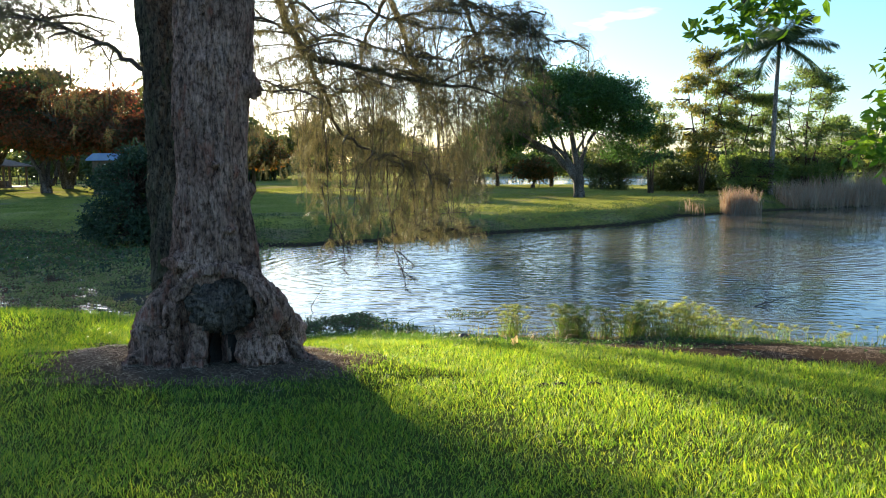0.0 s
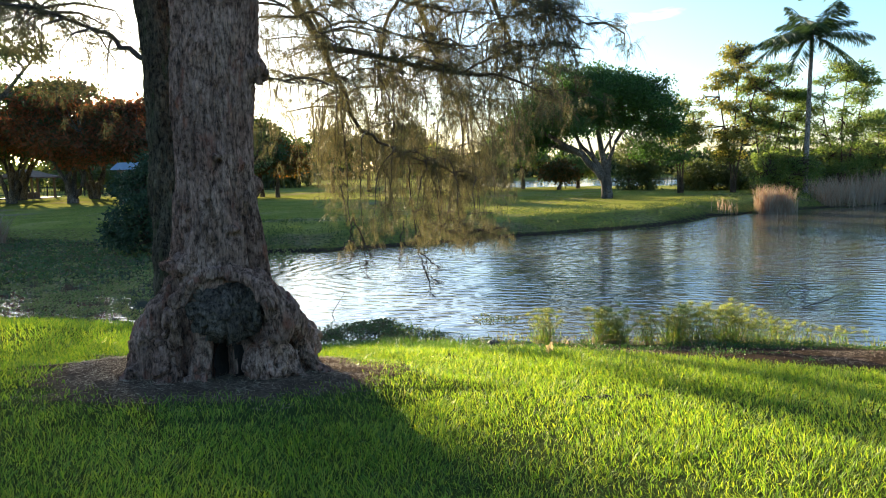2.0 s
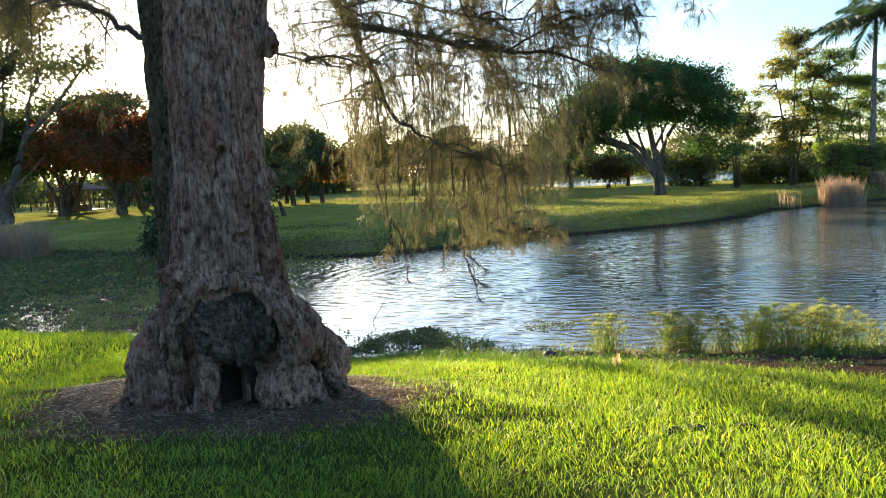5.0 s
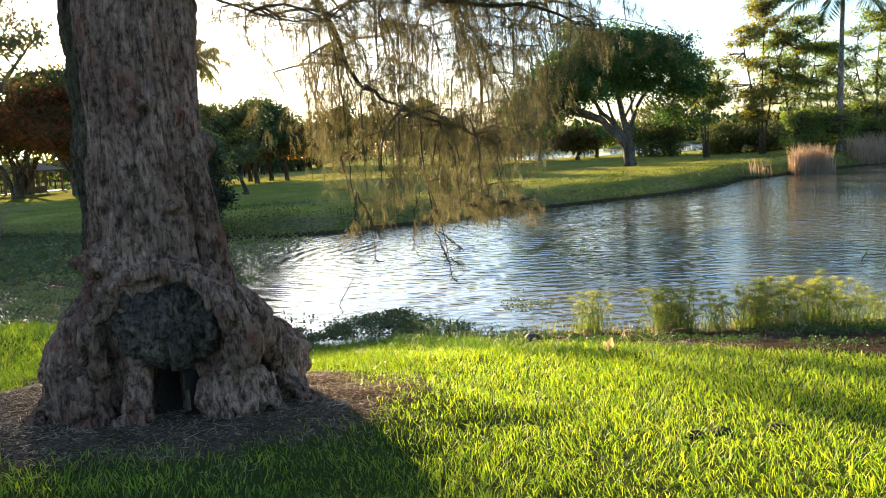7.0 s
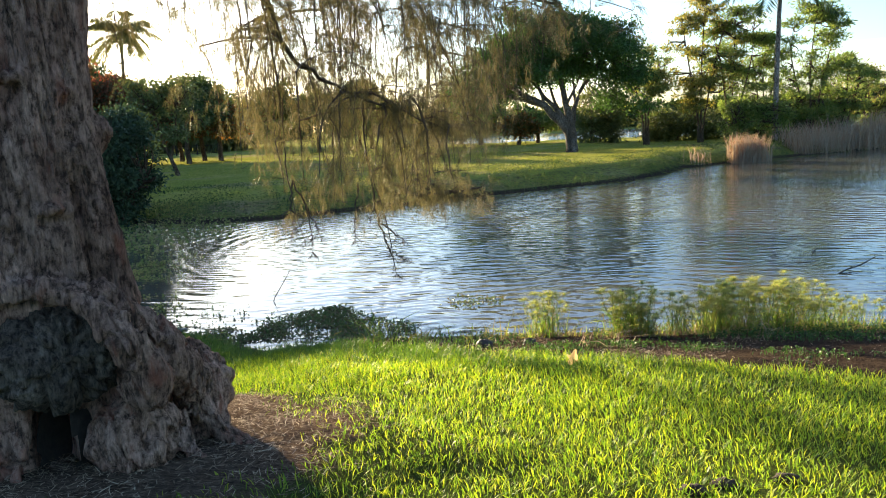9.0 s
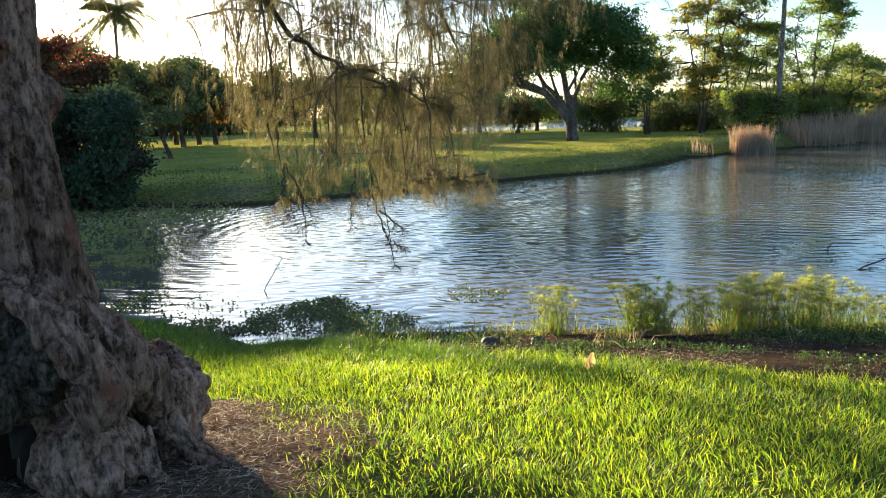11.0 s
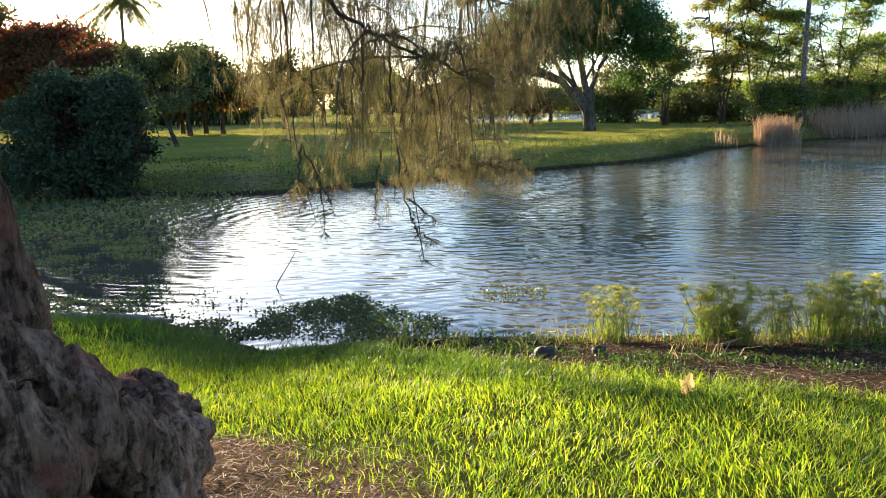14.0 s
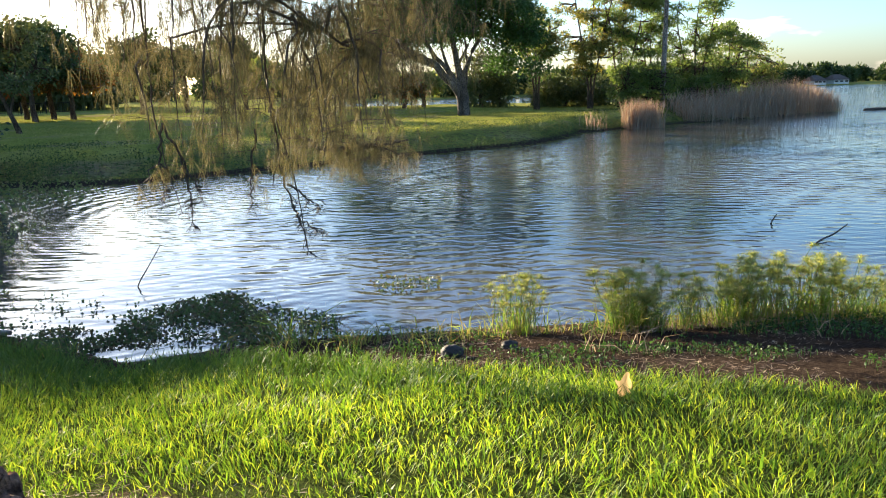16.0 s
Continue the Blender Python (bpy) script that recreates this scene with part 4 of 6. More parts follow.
def broad_tree(name, base, blobs, limbs, leaf_mat, bark, label, count=5000, leaf=(0.3, 0.16), clump=10, spread=0.35, group="", category="tree"):
    """Trunk and limbs from polylines (points, root radius, tip radius), crown from lobes; all relative to the base."""
    base = np.array([base[0], base[1], float(land(base[0], base[1])) if len(base) < 3 else base[2]])
    t = thing(name, base, label, category, group)
    pieces = []
    for k, (pts, r0, r1) in enumerate(limbs):
        line = bend(np.array(pts, float) + base, 14)
        line[1:-1] += rng.normal(size=(12, 3)) * r0 * 0.12
        pieces.append(tube(line, [r0, (r0 + r1) / 2, r1], 10, 0.35, k + len(name)))
    # side twigs towards the lobes
    ends = [q + base for p in limbs for q in bend(p[0], 12)[4:]]
    for b in blobs:
        c = np.array(b[:3]) + base
        near = min(ends, key=lambda e: np.linalg.norm(e - c))
        for _ in range(3 if len(blobs) > 30 else 7):
            goal = c + unit(rng.normal(size=3)) * np.array(b[3:6]) * 0.75
            pieces.append(tube(bend([near, (near + goal) / 2 + rng.normal(size=3) * 0.2, goal], 7), [0.05, 0.03, 0.012], 5))
    v, f = join(pieces)
    v[:, 2] = np.where(v[:, 2] < base[2] + 0.05, v[:, 2] - 0.12, v[:, 2])
    np_part("trunk", v, f, bark, t, "", True)
    at, out = crown_points(blobs, count, clump, spread)
    at = at + base
    way = unit(out + rng.normal(size=at.shape) * 0.8 + [0, 0, -0.2])
    v, f = leaves(at, way, rng.uniform(0.7, 1.3, len(at)) * leaf[0], rng.uniform(0.7, 1.3, len(at)) * leaf[1])
    np_part("crown", v, f, leaf_mat, t)
    return t


fig_lobes = []
fig_rng = np.random.default_rng(12)
for k in range(90):
    a, q = 2.4 * k, math.sqrt((k + 0.5) / 90)
    px, py = -0.8 + 5.5 * q * math.cos(a), 3.4 * q * math.sin(a)
    dome = 8.5 - 2.3 * (abs(px + 0.8) / 5.5) ** 2 - 0.06 * py * py
    fig_lobes.append((px, py, dome - 3.4 * fig_rng.random() ** 1.6 + fig_rng.normal() * 0.4, fig_rng.uniform(0.4, 1.0), fig_rng.uniform(0.6, 1.2), fig_rng.uniform(0.25, 0.5)))
for q in [(-7.0, 0, 4.4, 1.2, 1.5, 0.8), (-5.8, 0.6, 3.6, 1.2, 1.4, 0.6), (-4.6, 1.0, 4.6, 1.4, 1.4, 0.6), (-6.2, 0.3, 5.4, 1.2, 1.3, 0.7), (-2.4, 1.6, 5.0, 1.2, 1.2, 0.5), (-4.0, 0.8, 3.9, 1.0, 1.2, 0.4), (-6.6, 0.4, 3.2, 0.9, 1.0, 0.4), (-3.4, 1.4, 6.2, 1.2, 1.2, 0.5), (4.2, 0.2, 5.4, 0.9, 0.9, 0.35), (3.2, -0.4, 5.0, 0.7, 0.8, 0.3)]:
    fig_lobes.append(q)
broad_tree("fig_tree", (6.45, 54.6), fig_lobes,
    [([(0, 0, 0), (-0.05, 0, 0.8), (-0.4, 0, 1.7), (-1.6, 0, 3.0), (-3.2, -0.3, 4.0), (-5.2, -0.4, 5.2)], 0.42, 0.1), ([(0.05, 0, 0), (0.1, 0.1, 1.2), (-0.3, 0, 3.0), (-0.6, 0.2, 5), (-0.9, 0, 6.6)], 0.36, 0.08), ([(0, 0, 1.4), (-0.9, 0.1, 2.8), (-2.0, 0.4, 4.2), (-2.6, 0.5, 6.0)], 0.22, 0.06), ([(0, 0, 2.2), (0.7, 0, 4), (1.6, 0.2, 5.4), (2.6, 0, 6)], 0.16, 0.05), ([(-1.6, 0, 3.0), (-3.6, 0.2, 3.7), (-5.6, 0, 3.9), (-7.2, 0, 4.4)], 0.16, 0.05), ([(0.1, -0.3, 0), (0.0, -0.15, 0.7), (-0.2, 0, 1.6)], 0.3, 0.15), ([(-0.4, 0, 1.7), (-1.0, 0.3, 3.4), (-1.4, 0.4, 5.0), (-1.6, 0.2, 6.4)], 0.12, 0.04), ([(-1.6, 0, 3.0), (-2.2, -0.3, 4.6), (-3.0, -0.5, 6.2)], 0.11, 0.04), ([(0.1, 0.1, 1.2), (0.3, 0.2, 3.2), (0.2, 0.3, 5.4)], 0.14, 0.04), ([(-0.3, 0, 3.0), (0.5, -0.2, 4.6), (0.9, -0.3, 6.0)], 0.1, 0.03)],
    LEAF_FIG, BARK_GREY, "spreading fig tree with pale limbs and dark domed crown", 60000, (0.2, 0.12), 12, 0.38)

shrub_lobes, shrub_rng = [], np.random.default_rng(4)
for k in range(120):
    az, q, up = rng.uniform(0, 2 * np.pi), rng.random() ** 0.4, rng.random()
    wide = np.interp(up, [0, 0.25, 0.6, 0.85, 1], [1.9, 2.4, 2.35, 1.6, 0.8])
    mid = np.interp(up, [0, 0.5, 1], [-0.9, -0.35, 0.15])
    size = rng.choice([0.14, 0.24, 0.4])
    wide = wide * shrub_rng.choice([0.9, 0.98, 1.14])
    shrub_lobes.append((mid + wide * q * math.cos(az), 1.6 * q * math.sin(az), 0.3 + 3.7 * up, size, size, size * 0.8))
broad_tree("shrub", (-13.2, 30.2), shrub_lobes,
    [([(0, 0, 0), (0.1, 0, 0.8), (0.3, 0, 2)], 0.12, 0.04), ([(-0.2, 0, 0), (-0.6, 0, 1), (-0.9, 0, 2.4)], 0.1, 0.04), ([(0.1, 0, 0), (0.8, 0, 0.9), (1.6, 0, 1.6)], 0.07, 0.03)], LEAF_SHRUB, BARK_BROWN, "dense dark green shrub on the marshy bank", 24000, (0.17, 0.09), 8, 0.18, category="shrub")

young_lobes = [(rng.uniform(-2.7, 1.5), rng.normal() * 0.7, rng.uniform(2.3, 5.3), rng.uniform(0.25, 0.55), rng.uniform(0.3, 0.6), rng.uniform(0.2, 0.4)) for _ in range(34)]
broad_tree("young_tree", (-17.2, 47.4), young_lobes,
    [([(0, 0, 0), (-0.3, 0, 0.9), (-0.7, 0, 2.0), (-1.1, 0, 3.8)], 0.14, 0.05), ([(-0.32, 0, 1.1), (0.0, 0, 2.2), (0.3, 0, 4.0)], 0.08, 0.03), ([(-0.1, 0, 2.0), (0.5, 0, 2.7), (1.1, 0, 3.2)], 0.05, 0.02)], LEAF_OLIVE, BARK_BROWN, "young leaning tree with a thin trunk on the lawn", 5200, (0.2, 0.11), 8, 0.25)

pole = lambda h, r, lean=0.0: [([(0, 0, 0), (lean * 0.5, 0, h * 0.5), (lean, 0, h)], r, r * 0.5)]
for x, y, h, w, mat_, note in [(-23.4, 65.5, 7.4, 2.5, LEAF_DARK, "round-crowned park tree with dark green leaves"), (-21.8, 68.6, 4.9, 2.5, LEAF_ORANGE, "park tree with orange blossom on its crown"), (-23.9, 70.5, 7.6, 2.8, LEAF_DARK, "tall dark round-crowned park tree"), (-18.3, 75, 7.0, 2.4, LEAF_DARK, "dark park tree behind the lawn"), (-26.5, 72, 6.5, 2.6, LEAF_DARK, "dark park tree behind the lawn"),
                               (-15.2, 78, 6.6, 2.2, LEAF_OLIVE, "green park tree behind the lawn"), (-10.5, 82, 6.4, 2.2, LEAF_OLIVE, "green park tree behind the lawn"), (-1.5, 84, 6.0, 2.2, LEAF_OLIVE, "green park tree behind the lawn"), (-13, 90, 7.5, 2.6, LEAF_DARK, "dark park tree behind the lawn"), (-7.5, 74, 4.2, 2.2, LEAF_LIGHT, "low green bush behind the lawn"), (-3.5, 76, 3.6, 1.6, LEAF_OLIVE, "low green bush behind the lawn"), (0.6, 76, 4.8, 2.4, LEAF_LIGHT, "low green bush behind the lawn"), (3.9, 72, 2.4, 1.2, LEAF_ORANGE, "low rusty bush behind the lawn"), (5.9, 76, 3.0, 1.6, LEAF_LIGHT, "low pale green bush behind the lawn")]:
    crown = []
    for k in range(26):
        az, q = 2.4 * k, math.sqrt((k + 0.5) / 26)
        top = h * (0.97 - 0.4 * q * q)
        crown.append((w * 1.15 * q * math.cos(az), w * q * math.sin(az), top - (top - h * 0.45) * 0.8 * rng.random() ** 1.6, w * rng.uniform(0.18, 0.38), w * 0.35, h * rng.uniform(0.05, 0.1)))
    broad_tree("park_tree", (x, y), crown, pole(h * 0.6, 0.22, rng.normal() * 0.3), mat_, BARK_BROWN, note, 3800, (0.34, 0.2), 9, 0.3, "trees behind the lawn")

tall_lobes = []
for _ in range(130):
    a, c = rng.uniform(-15, 4.4), rng.uniform(9.5, 20.5)
    if (c < 12.5 + 0.012 * (a + 3) ** 2 and a > -9) or (a > 0.5 and c < 14.6 and rng.random() < 0.6):
        continue
    tall_lobes.append((a, rng.normal() * 2.0, c, rng.uniform(0.9, 1.7), rng.uniform(1.2, 2.2), rng.uniform(0.5, 1.0)))
# low sprays added beyond the crown's edge to shade the grass by the bank
for _ in range(24):
    a = rng.uniform(5.5, 12.5)
    tall_lobes.append((a, rng.normal() * 1.5, rng.uniform(9.3, 10.6 if a < 8.5 else 9.9), rng.uniform(0.35, 0.6), 0.6, 0.28))
tall_lobes += [(rng.uniform(-7, 6), rng.normal() * 1.5, rng.uniform(9.4, 12.2), rng.uniform(0.5, 0.9), 0.8, 0.35) for _ in range(40)]
tall_lobes += [(9.1, 0, 12.2, 0.42, 0.5, 0.3), (9.15, 0, 12.6, 0.4, 0.5, 0.3), (9.1, 0, 13.0, 0.38, 0.5, 0.3), (9.0, 0, 13.4, 0.36, 0.5, 0.3)] * 2
tall_lobes += [(a + rng.normal() * 0.3, rng.normal(), c + rng.normal() * 0.3, 0.55, 0.8, 0.3) for a in (0.5, 1.7, 2.9, 4.1, 5.1, 6.1, 7.0) for c in (12.6, 13.2, 13.9, 14.8)]
broad_tree("tall_tree", (-46.5, 59), tall_lobes,
    [([(0, 0, 0), (-0.1, 0, 1.6), (-0.6, 0, 4), (-1.2, 0, 8), (-2.5, 0, 13)], 0.72, 0.14), ([(0, 0, 1.6), (1.5, 0, 4.2), (2.6, 0, 7), (3.6, 0, 10.5)], 0.42, 0.1), ([(-0.1, 0, 2.4), (-2.2, 0, 4.6), (-4.2, 0, 7), (-5.5, 0, 10.5)], 0.38, 0.1), ([(2.6, 0, 7), (5.2, 0, 9.0), (7.6, 0, 11.4), (9.0, 0, 12.6)], 0.26, 0.05), ([(5.2, 0, 9.0), (8.2, 0, 10.0), (10.6, 0, 10.0), (12.2, 0, 9.9)], 0.13, 0.03), ([(0.4, 0, 2.6), (2.4, 0, 3.8), (4.4, 0, 5.6)], 0.16, 0.04), ([(-0.8, 0, 5), (0.6, 0, 8), (1.2, 0, 12)], 0.2, 0.06)],
    LEAF_OLIVE, BARK_GREY, "tall pale-trunked tree with a sparse crown against the sun", 30000, (0.34, 0.2), 10, 0.45)
def many_stemmed(x, y, s, seed, red):
    r = np.random.default_rng(seed)
    lobes = []
    for _ in range(46):
        az, q = r.uniform(0, 2 * np.pi), math.sqrt(r.random())
        px, py = 6.2 * s * q * math.cos(az), 4.0 * s * q * math.sin(az)
        top = s * (10.2 - 4.6 * q * q)
        lobes.append((px, py, top - r.random() ** 1.6 * (top - 3.6 * s) * 0.9, r.uniform(0.9, 1.7) * s, r.uniform(0.9, 1.6) * s, r.uniform(0.5, 0.9) * s))
    limbs = []
    for k in range(5):
        az = 2 * np.pi * k / 5 + r.uniform(-0.4, 0.4)
        dx, dy = math.cos(az), 0.6 * math.sin(az)
        limbs.append(([(0.25 * dx, 0.25 * dy, 0), (0.7 * dx + r.normal() * 0.2, 0.7 * dy, 1.6 * s), (1.7 * dx, 1.7 * dy, 3.4 * s), (3.3 * dx * s, 3.3 * dy * s, 5.6 * s)], 0.26 * s, 0.07))
    if red:
        broad_tree("red_leaved_tree", (x, y), lobes, limbs, LEAF_RED, BARK_GREY, "many-stemmed tree with reddening leaves in the park", 15000, (0.36, 0.22), 9, 0.4, "red-leaved trees")
    else:
        broad_tree("dark_tree", (x, y), lobes, limbs, LEAF_DARK, BARK_GREY, "many-stemmed dark green tree in the park", 12000, (0.36, 0.22), 9, 0.4, "dark park trees")


for k, (x, y, s) in enumerate([(-40.2, 66, 1.08), (-49.0, 70, 1.12), (-34.6, 67, 0.94), (-58, 68, 1.15), (-30.2, 68.5, 0.7), (-44.5, 77, 1.12), (-53.5, 78, 1.2), (-62, 76, 1.25), (-37.5, 79, 0.98)]):
    many_stemmed(x, y, s, 90 + k, k in (0, 2, 4))

# the wooded point across the water
def feathery_tree(x, y, h, w, low, mat_, label, lean=0.0, lobes=60, count=9000):
    """A fan of slim stems under an open crown of flat, feathery sprays."""
    blobs = []
    while len(blobs) < lobes:
        px, py, q = rng.uniform(-1, 1), rng.uniform(-1, 1), rng.random()
        wide = math.sin(math.pi * (0.12 + 0.83 * q)) ** 0.7 * (1 + 0.25 * math.sin(9 * q + x))
        if math.hypot(px, py) > 1:
            continue
        blobs.append((lean * q + px * w * wide, py * 1.6 * wide, low + (h - low) * q, rng.uniform(0.45, 0.95), rng.uniform(0.45, 0.9), rng.uniform(0.1, 0.24)))
    limbs = [([(0.15 * k, 0, 0), (0.25 * k + lean * 0.2, 0, low * 0.8), (lean * 0.6 + 0.4 * k * w, rng.normal() * 0.4, low + (h - low) * 0.5), (lean + 0.6 * k * w, rng.normal() * 0.5, h * (0.93 - 0.12 * abs(k)))], 0.09, 0.02) for k in (-1, 0, 1)]
    broad_tree("feathery_tree", (x, y), blobs, limbs, mat_, BARK_BROWN, label, count, (0.27, 0.085), 14, 0.17, "trees on the point")


LEAF_TIER = leaf_material("tiered_leaf", [(0.11, 0.18, 0.06), (0.15, 0.22, 0.075), (0.19, 0.24, 0.09)], 0.5, 0.5, (1.25, 1.2, 0.65))
LEAF_GOLD = leaf_material("golden_leaf", [(0.16, 0.19, 0.06), (0.24, 0.25, 0.075), (0.34, 0.28, 0.1), (0.14, 0.18, 0.06)], 0.5, 0.5, (1.3, 1.15, 0.6))
for x, y, h, w, low, mat_, label, lean, lobes, count in [
        (12.7, 61.0, 6.8, 2.0, 2.9, LEAF_LIGHT, "slim feathery light green tree on the point", -0.3, 34, 5200),
        (16.4, 60.2, 10.8, 2.6, 2.4, LEAF_GOLD, "tall feathery yellow-green tree on the point", 0.2, 62, 10000),
        (18.8, 60.8, 9.6, 2.4, 1.6, LEAF_TIER, "tall feathery green tree on the point", 0.1, 60, 9500),
        (21.4, 61.6, 7.4, 2.0, 1.2, LEAF_TIER, "feathery green tree on the point", 0.0, 40, 6500),
        (24.2, 60.4, 9.5, 2.7, 1.6, LEAF_TIER, "tall dark feathery tree with tiered sprays", 0.2, 60, 9000),
        (26.9, 61.2, 5.8, 2.0, 1.0, LEAF_TIER, "low feathery tree on the point", 0.0, 36, 5000),
        (29.6, 62.6, 4.8, 2.0, 0.8, LEAF_LIGHT, "low green tree on the point", 0.0, 30, 4200)]:
    feathery_tree(x, y, h, w, low, mat_, label, lean, lobes, count)
broad_tree("bush", (19.6, 58.2), [(rng.uniform(-2.0, 2.0), rng.normal() * 0.5, rng.uniform(0.5, 3.0), rng.uniform(0.4, 0.8), 0.6, rng.uniform(0.25, 0.45)) for _ in range(26)],
    [([(0, 0, 0), (0.2, 0, 1.0), (0.5, 0, 2.2)], 0.07, 0.02), ([(0, 0, 0), (-0.5, 0, 0.9), (-1.2, 0, 1.8)], 0.06, 0.02)], LEAF_TIER, BARK_BROWN, "leafy green bush behind the dry reeds", 5200, (0.2, 0.09), 12, 0.2, category="bush")
for x, y, h, w in [(9.6, 67, 4.3, 1.0), (11.2, 67.4, 4.2, 0.9), (14.9, 67, 2.3, 1.2), (16.6, 67.5, 2.4, 1.4), (18.7, 67, 2.2, 1.5), (20.9, 62.4, 2.6, 1.6), (23.4, 62, 3.2, 1.9), (25.8, 62.5, 3.0, 2.0)]:
    broad_tree("palm_thicket", (x, y), [(0, 0, h * 0.62, w, 1.5, h * 0.34), (0, 0, h * 0.25, w * 0.9, 1.3, h * 0.22)], pole(h * 0.7, 0.16), LEAF_OLIVE, BARK_BROWN, "dark thicket of low palms on the point", 1700, (0.5, 0.12), 12, 0.3, "thickets on the point", "shrub")


def palm(name, base, height, lean, frond, fronds, mat_, label, sag, group=""):
    z0 = float(land(base[0], base[1]))
    t = thing(name, (base[0], base[1], z0), label, "palm tree", group)
    top = np.array([base[0] + lean, base[1], z0 + height])
    v, f = tube(bend([(base[0], base[1], z0 - 0.1), (base[0] + lean * 0.4, base[1], z0 + height * 0.5), top], 24), [0.21, 0.16, 0.13], 14, 0.15, 2)
    np_part("trunk", v, f, BARK_PALM, t, "", True)
    for k in range(fronds):
        az = 2 * np.pi * k / fronds + rng.normal() * 0.15
        el = rng.uniform(-0.5, 1.35)
        d = np.array([np.cos(az) * np.cos(el), np.sin(az) * np.cos(el), np.sin(el)])
        s = np.linspace(0, 1, 26)[:, None]
        rib = top + d * frond * s + np.array([0, 0, -1.0]) * frond * sag * s ** 2.2
        pieces = []
        dirs = unit(np.gradient(rib, axis=0))
        flat = unit(np.cross(dirs, [0, 0, 1.0]))
        for sd in (-1, 1):
            q = np.repeat(np.arange(2, 26), 3)
            at = rib[q] + dirs[q] * rng.uniform(-0.06, 0.06, (len(q), 1))
            way = flat[q] * sd + dirs[q] * 0.55 + np.array([0, 0, -0.75]) + rng.normal(size=(len(q), 3)) * 0.14
            long_ = frond * 0.32 * np.sin(np.clip(q / 26, 0.12, 0.97) * np.pi) ** 0.6 + 0.1
            pieces.append(leaves(at, way, long_, 0.06 + 0 * q))
        v1, f1 = join(pieces)
        fr = np_part("frond", v1, f1, mat_, t)
        v2, f2 = tube(rib, [0.035, 0.01], 4)
        np_part("rib", v2, f2, mat_, fr)
    return t


palm("royal_palm", (20.95, 58.3), 11.1, 0.25, 4.0, 22, PALM, "tall royal palm rising over the trees on the point", 0.36)
palm("coconut_palm", (-32.6, 75), 12.0, 0.3, 4.0, 24, PALM_GOLD, "coconut palm standing against the bright sky", 0.5)


# ---------- reeds ----------
def reed_bed(name, line, depth, count, height, label, lean=0.12):
    line = np.array(line, float)
    s = rng.uniform(0, len(line) - 1, count)
    i = np.minimum(s.astype(int), len(line) - 2)
    p = line[i] + (line[i + 1] - line[i]) * (s - i)[:, None]
    h = np.interp(s, np.arange(len(line)), height) * rng.uniform(0.35, 1.25, count)
    x, y = p[:, 0] + rng.uniform(-0.35, 0.35, count), p[:, 1] + rng.uniform(0, depth, count)
    at = np.stack([x, y, np.maximum(land(x, y), -0.3) - 0.03], 1)
    way = unit(rng.normal(size=(count, 3)) * [lean, lean, 0] + [0, 0, 1])
    v, f = blades(at, way, h + 0.1, rng.uniform(0.018, 0.04, count), rng.uniform(0.02, 0.2, count))
    ob = new(name, np_mesh(name, v, f, DRY))
    tagged(ob, label, "reeds", kind="stuff")


reed_bed("reed_clump", [(15.0, 48.0), (16.9, 48.4)], 1.2, 1700, [1.55, 1.5], "clump of dry reddish reeds at the water's edge", 0.07)
reed_bed("reed_tuft", [(12.2, 46.9), (13.1, 47.2)], 0.8, 70, [0.8, 1.1], "thin tuft of dry reeds", 0.08)
reed_bed("reed_bed", [(20.4, 52.2), (22, 53.0), (25, 54.6), (28, 56.2), (31, 57.8), (34, 59.4), (36, 60.5)], 3.5, 6500, [1.2, 1.5, 1.7, 2.1, 2.2, 1.8, 1.1], "long bed of dry reeds along the point")
reed_bed("dry_grass", [(-28.2, 34.4), (-24.6, 33.6)], 1.5, 2000, [2.1, 1.9], "clump of dry bleached grass on the bank", 0.3)


